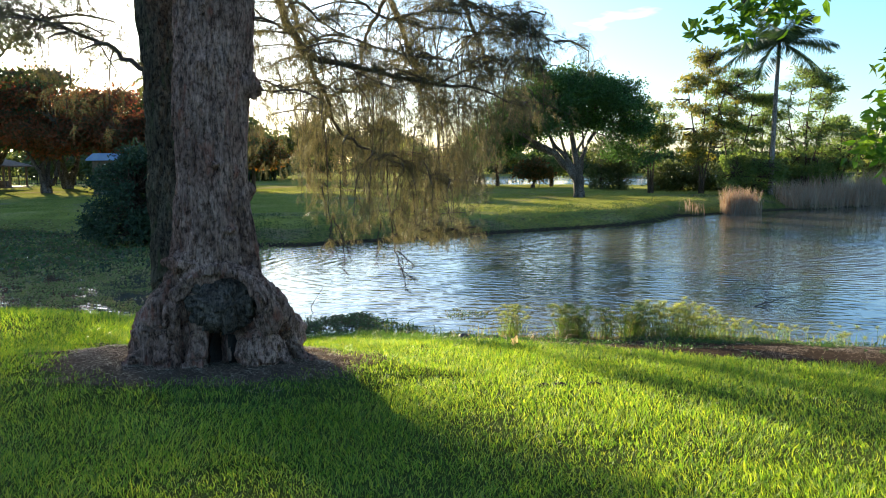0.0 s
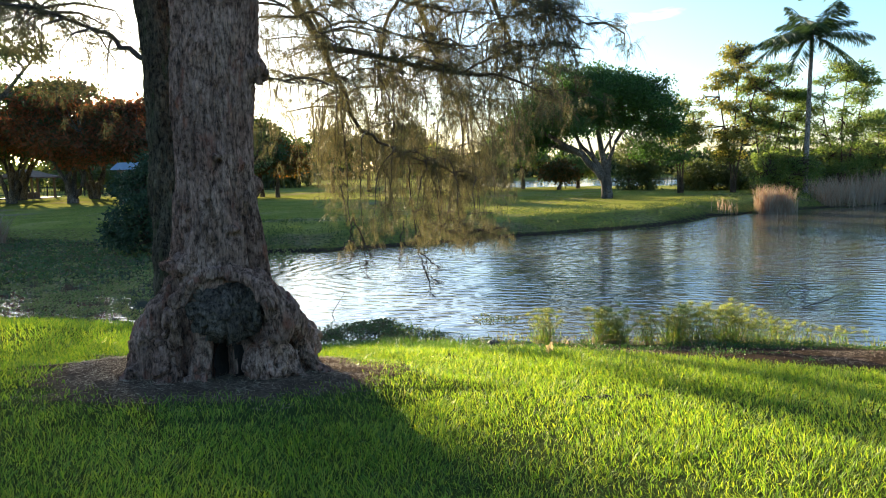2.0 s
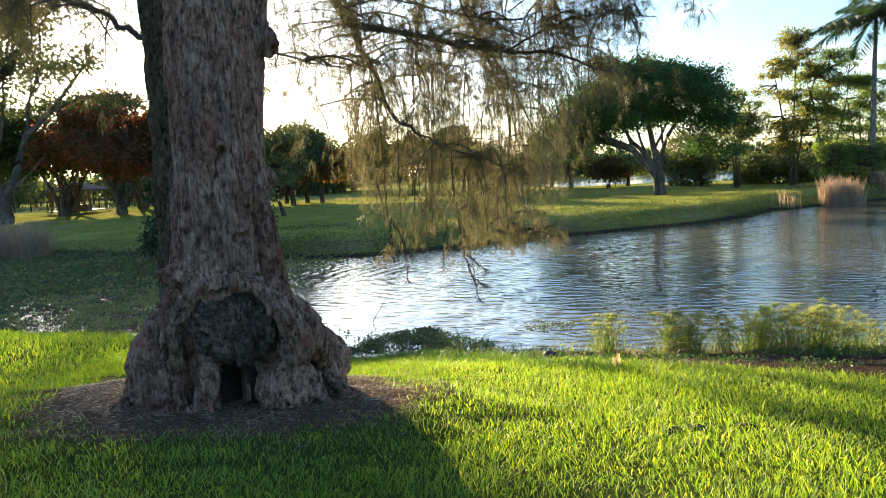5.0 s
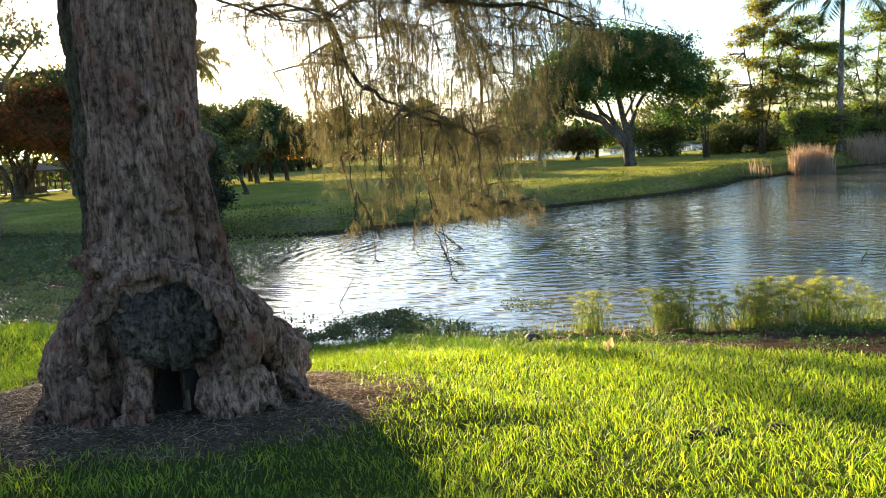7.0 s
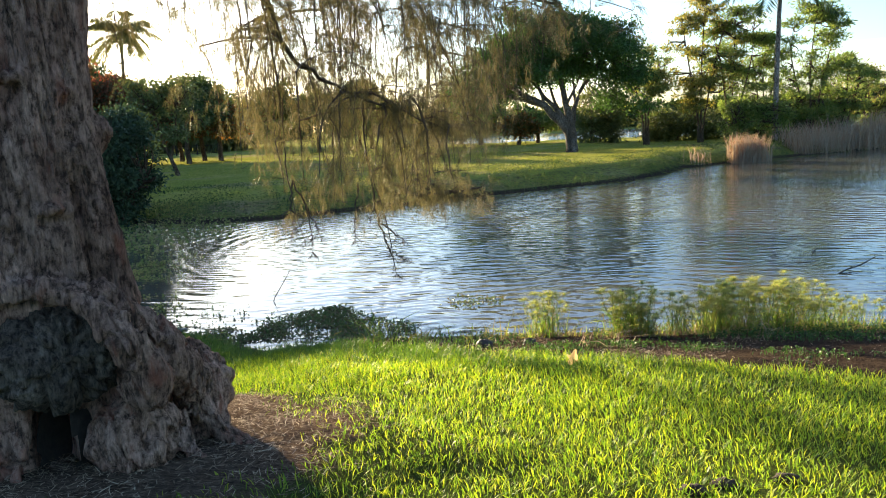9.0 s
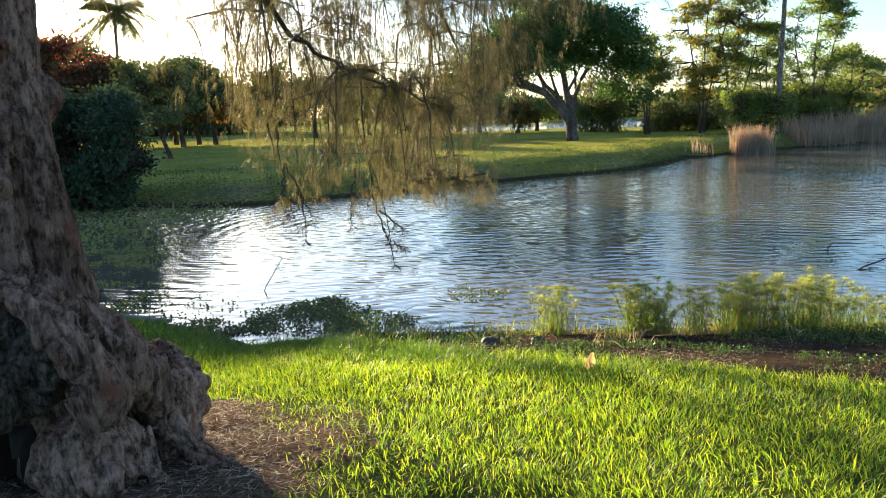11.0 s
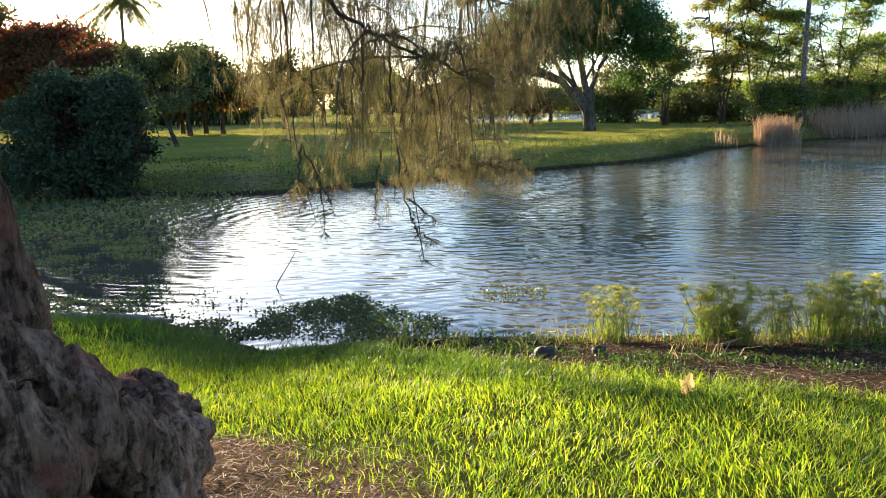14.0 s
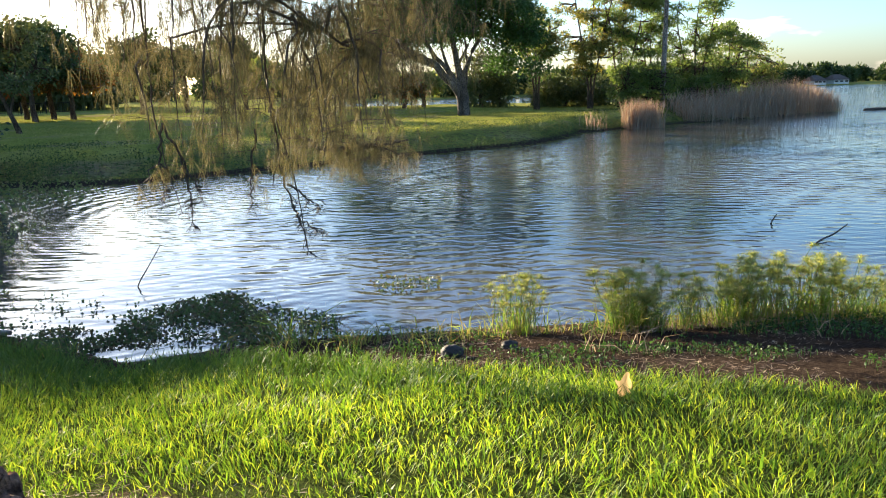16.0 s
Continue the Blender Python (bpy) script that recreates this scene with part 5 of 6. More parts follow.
# ---------- lawn ----------
def lawn_blades(count, xr, yr, length, width, seed, in_strip=False):
    """Lawn blades, or only those of the longer, darker strip along the bank."""
    r = np.random.default_rng(seed)
    x, y = r.uniform(*xr, count), r.uniform(*yr, count)
    dn = inland(x, y)
    edge = np.interp(x, MUD_WIDTH[:, 0], MUD_WIDTH[:, 1])
    bare = np.maximum(np.clip(0.5 + (edge - dn) * 1.1, 0, 1), mulch(x, y)) + 0.5 * (fractal(x * 2.2, y * 2.2, 5) - 0.47)
    thick = fractal(x * 1.1, y * 1.1, 17) + 0.3 * fractal(x * 6, y * 6, 18)
    keep = (bare + 0.5 * (r.random(count) - 0.5) < 0.5) & (r.random(count) < np.clip(thick * 2.0 - 0.1, 0.25, 1))
    edge_strip = np.clip((edge + 1.5 - dn) / 0.7, 0, 1) * np.clip((2.6 - x) / 1.5, 0, 1) * np.clip(fractal(x * 1.2, y * 1.2, 29) * 5 - 1.4, 0, 1)
    keep &= (r.random(count) < edge_strip) == in_strip
    keep &= r.random(count) < np.clip(np.minimum.reduce([x - xr[0], xr[1] - x, y - yr[0], yr[1] + 1 - y]) / 1.2, 0, 1)
    x, y, thick = x[keep], y[keep], thick[keep]
    n = len(x)
    at = np.stack([x, y, land(x, y) - 0.01], 1)
    turn = 14 * fractal(x * 1.6, y * 1.6, 27, 3)
    lean = 0.4 * fractal(x * 2.7, y * 2.7, 28, 3)
    way = r.normal(size=(n, 3)) * [0.34, 0.34, 0.1] + np.stack([lean * np.cos(turn), lean * np.sin(turn), 0.9 + 0 * x], 1)
    tall = np.clip(0.35 + 1.2 * thick, 0.5, 1.6) * np.interp(y, [2, 8, 12], [0.85, 1.0, 1.35])
    return blades(at, way, r.uniform(0.5, 1.25, n) * length * tall, r.uniform(0.7, 1.3, n) * width, r.uniform(0.02, 0.3, n))


v, f = join([lawn_blades(300000, (-6.0, 9.0), (2.4, 12.8), 0.077, 0.0056, 1), lawn_blades(45000, (-16, -3.5), (5, 16), 0.1, 0.012, 2), lawn_blades(50000, (-6, 6), (-0.5, 4.4), 0.07, 0.008, 3), lawn_blades(45000, (-16, 18), (-9, 11), 0.08, 0.014, 4)])
tagged(new("lawn_grass", np_mesh("lawn_grass", v, f, GRASS)), "thick sunlit lawn grass on the bank", "grass", kind="stuff")
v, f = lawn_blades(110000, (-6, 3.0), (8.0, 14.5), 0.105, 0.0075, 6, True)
tagged(new("bank_grass", np_mesh("bank_grass", v, f, GRASS_BANK)), "longer dark green grass along the edge of the bank", "grass", kind="stuff")


# ---------- the bank: sedges, weeds, floating plants ----------
def sedge(x, y, height, stems, spread):
    """A clump of umbrella sedge: stems, each with a flat tuft of fine rays on top, and strap leaves at the foot."""
    z = max(float(land(x, y)), 0.0)
    t = thing("sedge_clump", (x, y, z), "clump of umbrella sedge with feathery yellow-green tops", "sedge", "sedges on the bank")
    px, py = x + rng.normal(size=stems) * spread, y + rng.normal(size=stems) * spread * 0.8
    h = height * rng.uniform(0.5, 1.05, stems)
    foot = np.stack([px, py, np.full(stems, z - 0.03)], 1)
    top = foot + np.stack([rng.normal(size=stems) * 0.13, rng.normal(size=stems) * 0.1, h], 1)
    v, f = join([tube(bend([a, (a + b) / 2 + rng.normal(size=3) * 0.03, b], 6), [0.004, 0.0025], 3) for a, b in zip(foot, top)])
    np_part("stem_mass", v, f, SEDGE_STEM, t, kind="stuff")
    rays = 150
    at = np.repeat(top, rays, 0)
    way = unit(rng.normal(size=(len(at), 3)) * [0.8, 0.8, 0.4] + [0, 0, 0.5])
    v1 = blades(at, way, rng.uniform(0.03, 0.12, len(at)) * np.repeat(0.6 + h * 0.5, rays), 0.0026, rng.uniform(0.2, 0.9, len(at)))
    low = stems * 4
    at = np.stack([x + rng.normal(size=low) * spread * 1.1, y + rng.normal(size=low) * spread, np.full(low, z - 0.02)], 1)
    v2 = blades(at, rng.normal(size=(low, 3)) * [0.2, 0.2, 0.1] + [0, 0, 1], rng.uniform(0.25, 0.95, low) * height, 0.009, rng.uniform(0.05, 0.45, low))
    # short leaves up the stems
    k = stems * 4
    pick = rng.integers(0, stems, k)
    at = foot[pick] + (top[pick] - foot[pick]) * rng.uniform(0.2, 0.9, (k, 1))
    v3 = blades(at, rng.normal(size=(k, 3)) * [0.6, 0.6, 0.2] + [0, 0, 0.8], rng.uniform(0.08, 0.2, k), 0.006, rng.uniform(0.2, 0.8, k))
    dead = stems * 4
    at = np.stack([x + rng.normal(size=dead) * spread * 1.3, y - 0.05 + rng.normal(size=dead) * spread, np.full(dead, z - 0.02)], 1)
    v4 = blades(at, rng.normal(size=(dead, 3)) * [0.5, 0.5, 0.1] + [0, 0, 0.8], rng.uniform(0.12, 0.4, dead) * height, 0.008, rng.uniform(0.1, 0.8, dead))
    np_part("dead_leaf_mass", *v4, DRY, t, "dead brown leaves at the foot", kind="stuff")
    np_part("umbel_mass", *v1, PAPYRUS, t, "feathery yellow-green tops", kind="stuff")
    v, f = join([v2, v3])
    np_part("leaf_mass", v, f, SEDGE_STEM, t, kind="stuff")


for x, y, h, n, sp in [(0.98, 13.25, 0.66, 40, 0.11), (1.95, 12.95, 0.68, 46, 0.1), (2.15, 13.0, 0.7, 44, 0.1), (2.3, 12.9, 0.45, 16, 0.08), (2.68, 13.0, 0.62, 30, 0.09), (3.08, 12.95, 0.68, 40, 0.1), (3.26, 13.1, 0.76, 48, 0.11), (3.55, 13.0, 0.72, 44, 0.12), (3.85, 12.95, 0.76, 50, 0.12), (4.1, 12.95, 0.74, 44, 0.12), (4.4, 12.9, 0.6, 32, 0.13), (4.7, 13.0, 0.52, 24, 0.14), (5.15, 13.1, 0.44, 18, 0.14), (5.8, 13.1, 0.4, 14, 0.2), (6.7, 12.9, 0.45, 14, 0.22), (7.6, 12.8, 0.5, 14, 0.25)]:
    sedge(x + 0.2, y + 0.2, h * 0.92, int(n * 0.75), sp * 0.9)


def tuft(x, y, height, count, spread, mat_, name="grass_tuft", label="tuft of long green grass on the muddy bank"):
    z = float(land(x, y))
    at = np.stack([x + rng.normal(size=count) * spread, y + rng.normal(size=count) * spread, np.full(count, max(z, -0.05) - 0.02)], 1)
    v, f = blades(at - [x, y, z], rng.normal(size=(count, 3)) * [0.4, 0.4, 0.1] + [0, 0, 1], height * rng.uniform(0.5, 1.15, count), 0.011, rng.uniform(0.1, 0.7, count))
    tagged_at(new(name, np_mesh(name, v, f, mat_)), (x, y, z), label, "grass", "tufts on the bank", "stuff")


for x, y, h, n, sp in [(-1.2, 13.75, 0.7, 34, 0.12), (-0.85, 13.6, 0.5, 30, 0.14), (-0.3, 13.35, 0.32, 24, 0.1), (0.05, 13.1, 0.3, 18, 0.08), (0.55, 13.2, 0.4, 14, 0.06), (0.85, 13.3, 0.3, 16, 0.1), (1.45, 13.3, 0.4, 10, 0.06), (1.7, 12.7, 0.35, 12, 0.1), (2.5, 12.9, 0.4, 16, 0.14), (3.2, 12.6, 0.3, 14, 0.12), (4.0, 12.7, 0.38, 14, 0.1), (4.9, 12.9, 0.4, 20, 0.2), (5.6, 12.6, 0.35, 20, 0.2), (6.5, 12.4, 0.4, 20, 0.25), (-1.9, 13.2, 0.28, 26, 0.18), (-2.7, 13.4, 0.25, 26, 0.2), (-3.5, 13.7, 0.25, 24, 0.2), (0.3, 12.6, 0.22, 16, 0.1), (-0.6, 12.9, 0.22, 20, 0.15)]:
    tuft(x, y, h, n, sp, SEDGE_STEM)
for _ in range(46):
    x = rng.uniform(-1.2, 6.5)
    y = float(np.interp(x, NEAR[:, 0], NEAR[:, 1])) - rng.uniform(0.1, 1.0)
    tuft(x, y, rng.uniform(0.14, 0.34), int(rng.integers(7, 18)), rng.uniform(0.04, 0.12), SEDGE_STEM)
for x, y in [(1.55, 12.1), (1.9, 11.9), (3.75, 12.2)]:
    tuft(x, y, 0.3, 9, 0.07, DRY, "dead_weed", "dead brown weed standing on the muddy bank")


def leaf_mat(name, count, place, keep, size, up, mat_, label, category, seed):
    """A low mat of broad leaves over water or mud."""
    r = np.random.default_rng(seed)
    (x0, x1), (y0, y1) = place
    x, y = r.uniform(x0, x1, count), r.uniform(y0, y1, count)
    k = keep(x, y) > r.random(count)
    x, y = x[k], y[k]
    n = len(x)
    h = up * fractal(x * 1.7, y * 1.7, seed) * 2 * r.uniform(0.3, 1.1, n) * np.clip(keep(x, y) * 1.3, 0.15, 1)
    at = np.stack([x, y, np.maximum(land(x, y), 0.0) + 0.01 + h], 1)
    way = r.normal(size=(n, 3)) * [1, 1, 0.25] + [0, 0, 0.45]
    v, f = leaves(at, way, size * r.uniform(0.6, 1.3, n), size * 0.75 * r.uniform(0.7, 1.3, n))
    stalk = blades(np.stack([x, y, np.maximum(land(x, y), -0.05) - 0.02], 1), way * [0.1, 0.1, 0] + [0, 0, 1], h + 0.04, 0.006, 0 * h)
    v, f = join([(v, f), stalk])
    tagged(new(name, np_mesh(name, v, f, mat_)), label, category, kind="stuff")


def spot(x, y, cx, cy, rx, ry, soft=0.5):
    return np.clip((1.15 - np.hypot((x - cx) / rx, (y - cy) / ry)) / soft, 0, 1)


def hyacinth_bed(x, y):
    d = np.maximum.reduce([spot(x, y, -3.3, 14.5, 0.95, 0.55), spot(x, y, -2.35, 15.0, 0.95, 0.85), spot(x, y, -1.45, 14.5, 0.75, 0.7), spot(x, y, -2.3, 15.7, 0.5, 0.5)])
    d = d * (1 - spot(x, y, -2.7, 13.95, 0.55, 0.24, 0.3))
    return d * np.clip(fractal(x * 2.4, y * 2.4, 41) * 3.2 - 0.75, 0, 1)


leaf_mat("water_hyacinth", 17000, ((-5, 0), (13.4, 16.6)), hyacinth_bed, 0.052, 0.022, LEAF_HYACINTH, "dark floating mat of water hyacinth by the bank", "water plants", 51)
leaf_mat("floating_weed", 12000, ((-8, 2.5), (13.9, 17.5)), lambda x, y: np.maximum.reduce([1.0 * spot(x, y, 0.2, 16.2, 0.6, 0.5, 0.7), 0.9 * spot(x, y, 1.15, 15.5, 0.35, 0.3, 0.7), 0.35 * spot(x, y, -5.2, 15.6, 2.0, 1.1, 0.9)]) * np.clip(fractal(x * 3, y * 3, 43) * 4.5 - 1.4, 0, 1), 0.05, 0.02, LEAF_HYACINTH, "thin patches of floating weed on the water", "water plants", 52)


MARSH_EDGE = np.array([(14.5, -5.0), (15.8, -5.5), (18.4, -6.6), (21.6, -7.4), (23.7, -7.5), (26.4, -7.5), (28.4, -7.0), (30, -7.4), (40, -8.4)])


def marsh(x, y):
    edge = np.interp(y, MARSH_EDGE[:, 0], MARSH_EDGE[:, 1]) + 1.2 * (fractal(x * 0.8, y * 0.8, 63) - 0.47)
    back = np.interp(x, FAR[:, 0], FAR[:, 1])
    front = np.interp(x, NEAR[:, 0], NEAR[:, 1])
    s = (y - front) / np.maximum(back - front, 1)
    inside = np.interp(s, [-0.05, 0.02, 1.0, 1.2], [0, 1, 1, 0])
    return inside * np.clip((edge - x) / 1.0, 0, 1) * np.maximum(np.clip((y - 21.5 - 0.25 * (x + 8)) / 2.5, 0, 1) * np.clip(fractal(x * 0.9, y * 1.6, 66) * 5 - 1.5, 0.1, 1), 0.2 * np.clip(fractal(x * 0.8, y * 1.5, 61) * 6 - 2.6, 0, 1))


def pond_weed(x, y):
    edge = np.interp(y, MARSH_EDGE[:, 0], MARSH_EDGE[:, 1])
    return np.clip((edge - x + 0.9) / 1.2, 0, 1) * np.clip((24 - y) / 3, 0, 1) * np.clip(fractal(x * 1.3, y * 2.2, 65) * 6 - 2.5, 0, 1) * (inland(x, y) < -0.05)


leaf_mat("marsh_plants", 60000, ((-40, -5), (15, 44)), marsh, 0.11, 0.055, LEAF_MARSH, "marshy mat of leafy plants choking the pond's end", "water plants", 53)
leaf_mat("marsh_plants", 60000, ((-45, -9), (15, 44)), lambda x, y: np.clip((-11.5 - x) / 2.5, 0, 1) * (1 - 0.95 * spot(x, y, -13.6, 21.3, 1.7, 1.9)) * (1 - 0.95 * spot(x, y, -12.0, 18.3, 3.4, 1.8)) * (land(x, y) < 0.12) * np.clip(fractal(x * 0.7, y * 0.9, 68) * 5 - 1.2, 0.25, 1), 0.17, 0.07, LEAF_HYACINTH, "dark green mat of marsh plants on still water", "water plants", 58)
leaf_mat("pond_weed", 34000, ((-15, -4), (14.6, 23)), pond_weed, 0.06, 0.015, LEAF_MARSH, "broken patches of pondweed on bright shallow water", "water plants", 57)


def bank_weeds(x, y):
    d = y - np.interp(x, FAR[:, 0], FAR[:, 1])
    return np.interp(d, [-0.8, 0, 3.5, 5, 9], [0, 0.9, 0.9, 0.5, 0]) * np.clip(fractal(x * 0.5, y * 0.7, 71) * 7 - 2.5, 0.03, 1) * (land(x, y) > 0.0)


leaf_mat("creeping_weeds", 32000, ((-5, 9), (9.5, 14.6)), lambda x, y: np.clip((inland(x, y) + 0.1) * 3, 0, 1) * np.clip((np.interp(x, MUD_WIDTH[:, 0], MUD_WIDTH[:, 1]) + 0.2 - inland(x, y)) * 2, 0, 1) * np.clip(fractal(x * 1.5, y * 1.5, 91) * 6 - 2.9, 0, 1), 0.034, 0.06, LEAF_FIG, "low creeping weeds in patches on the muddy bank", "weeds", 55)
leaf_mat("bank_weeds", 130000, ((-16, 24), (28, 60)), bank_weeds, 0.07, 0.32, LEAF_WEED, "leafy weeds along the far bank", "weeds", 54)


def far_turf(count, seed):
    """Rough grass on the far lawn."""
    r = np.random.default_rng(seed)
    x, d = r.uniform(-34, 20, count), 3.5 + 31 * r.random(count) ** 1.3
    y = np.interp(x, FAR[:, 0], FAR[:, 1]) + d
    k = r.random(count) < np.clip(fractal(x * 0.3, y * 0.3, 77) * 3 - 0.7, 0.1, 1)
    x, y = x[k], y[k]
    n = len(x)
    return blades(np.stack([x, y, land(x, y) - 0.02], 1), r.normal(size=(n, 3)) * [0.5, 0.5, 0.1] + [0, 0, 0.8], r.uniform(0.05, 0.15, n), 0.022, r.uniform(0.1, 0.5, n))


v, f = far_turf(110000, 5)
MEADOW = leaf_material("meadow_grass", [(0.2, 0.24, 0.06), (0.28, 0.3, 0.08), (0.36, 0.33, 0.13), (0.16, 0.21, 0.06)], 0.4, 0.7, (1.25, 1.2, 0.6))
tagged(new("far_lawn_grass", np_mesh("far_lawn_grass", v, f, MEADOW)), "rough sunlit grass across the water", "grass", kind="stuff")


def litter():
    """Fallen needles, straw and twigs on the bare soil."""
    r = np.random.default_rng(9)
    n = 190000
    x, y = r.uniform(-5.5, 8, n), r.uniform(6.3, 14, n)
    dn = inland(x, y)
    edge = np.interp(x, MUD_WIDTH[:, 0], MUD_WIDTH[:, 1])
    bare = np.maximum(0.55 * np.clip(0.5 + (edge - dn) * 0.9, 0, 1) * (dn > 0.1) * np.clip(fractal(x * 1.3, y * 1.3, 19) * 4 - 1.2, 0.2, 1), mulch(x, y))
    k = r.random(n) < bare ** 2
    x, y = x[k], y[k]
    n = len(x)
    return blades(np.stack([x, y, land(x, y) + 0.006 + 0.012 * r.random(n)], 1), r.normal(size=(n, 3)) * [1, 1, 0.1], r.uniform(0.02, 0.09, n), r.uniform(0.003, 0.006, n), 0 * x)


LITTER = leaf_material("litter", [(0.17, 0.115, 0.083), (0.28, 0.195, 0.14), (0.39, 0.29, 0.21), (0.52, 0.41, 0.305)], 0.1, 0.8, (1, 0.9, 0.8))
v, f = litter()
tagged(new("litter", np_mesh("litter", v, f, LITTER)), "brown needle litter and straw on bare soil", "litter", kind="stuff")


# ---------- small things ----------
def solo(name, vf, mat_, at, label, category, smooth=True, group=""):
    v, f = vf
    return tagged_at(new(name, np_mesh(name, v - np.array(at), f, mat_, smooth)), at, label, category, group)


z = float(land(0.34, 12.25))
solo("stone", lumpy((0.34, 12.25, z + 0.035), (0.1, 0.085, 0.07), 3, 24, 32, 0.25, 1.6), STONE, (0.34, 12.25, z), "dark rounded stone at the lawn's edge", "stone")
z = float(land(0.9, 12.55))
solo("stone", lumpy((0.9, 12.55, z + 0.02), (0.08, 0.06, 0.05), 8, 24, 32, 0.3, 1.6), STONE, (0.9, 12.55, z), "small dark stone on the mud", "stone")
z = float(land(1.18, 10.37))
g = np.linspace(-1, 1, 15)
lx, ly = np.meshgrid(g, g)
keep_r = 0.62 + 0.25 * np.abs(np.cos(2.5 * np.arctan2(ly, lx)))
lf = np.stack([1.18 + lx * 0.058 * keep_r, 10.37 + ly * 0.03 * keep_r, z + 0.085 + 0.05 * ly + 0.02 * np.sin(lx * 3) + 0.012 * ly * lx], -1).reshape(-1, 3)
i, j = np.meshgrid(np.arange(14), np.arange(14), indexing="ij")
solo("dead_leaf", (lf, np.stack([i * 15 + j, i * 15 + j + 1, (i + 1) * 15 + j + 1, (i + 1) * 15 + j], -1).reshape(-1, 4)), DEAD_LEAF, (1.18, 10.37, z), "large dry tan leaf lying in the grass", "leaf")
for x, y in [(1.42, 7.12), (1.6, 7.2), (1.95, 7.25)]:
    z = float(land(x, y))
    solo("soil_clod", lumpy((x, y, z + 0.012), (0.075, 0.05, 0.03), int(x * 10), 14, 20, 0.5, 2.5), SOIL_AND_SHADE, (x, y, z), "dark clod of earth in the lawn", "soil", True, "clods")
solo("stick", tube(bend([(-3.52, 16.87, -0.12), (-3.47, 16.83, 0.05), (-3.3, 16.77, 0.3), (-3.1, 16.71, 0.6)], 14), [0.013, 0.009, 0.005], 8, 0.3), TWIG, (-3.5, 16.85, -0.1), "thin dead stick standing in the pond", "stick")
solo("driftwood", tube(bend([(6.7, 17.23, -0.03), (7.0, 17.42, 0.04), (7.35, 17.65, 0.07), (7.78, 17.95, 0.16)], 14), [0.012, 0.016, 0.008], 8, 0.4), TWIG, (6.7, 17.2, -0.03), "dark branch floating in the pond", "driftwood")
solo("driftwood", tube(bend([(7.05, 19.1, -0.05), (7.1, 19.1, 0.06), (7.2, 19.15, 0.16)], 8), [0.02, 0.01], 6, 0.3), TWIG, (7.05, 19.1, -0.05), "small twig poking out of the pond", "driftwood")
solo("driftwood", tube(bend([(-6.4, 15.0, 0.05), (-5.7, 14.85, 0.09), (-5.0, 14.8, 0.1), (-4.3, 14.75, 0.06)], 20), [0.05, 0.075, 0.06, 0.03], 12, 0.6, 5), WHITE_WOOD, (-5.4, 14.85, 0.05), "weathered grey log lying on the muddy shore", "driftwood")
for x in (38.2, 41.0, 44.2):
    solo("floating_log", tube(bend([(x, 61.2, 0.03), (x + 1.2, 61.3, 0.05), (x + 2.5, 61.2, 0.03)], 8), [0.14, 0.15, 0.12], 8, 0.2), TWIG, (x, 61.2, 0.0), "dark floating log beyond the reeds", "log", True, "floating logs")


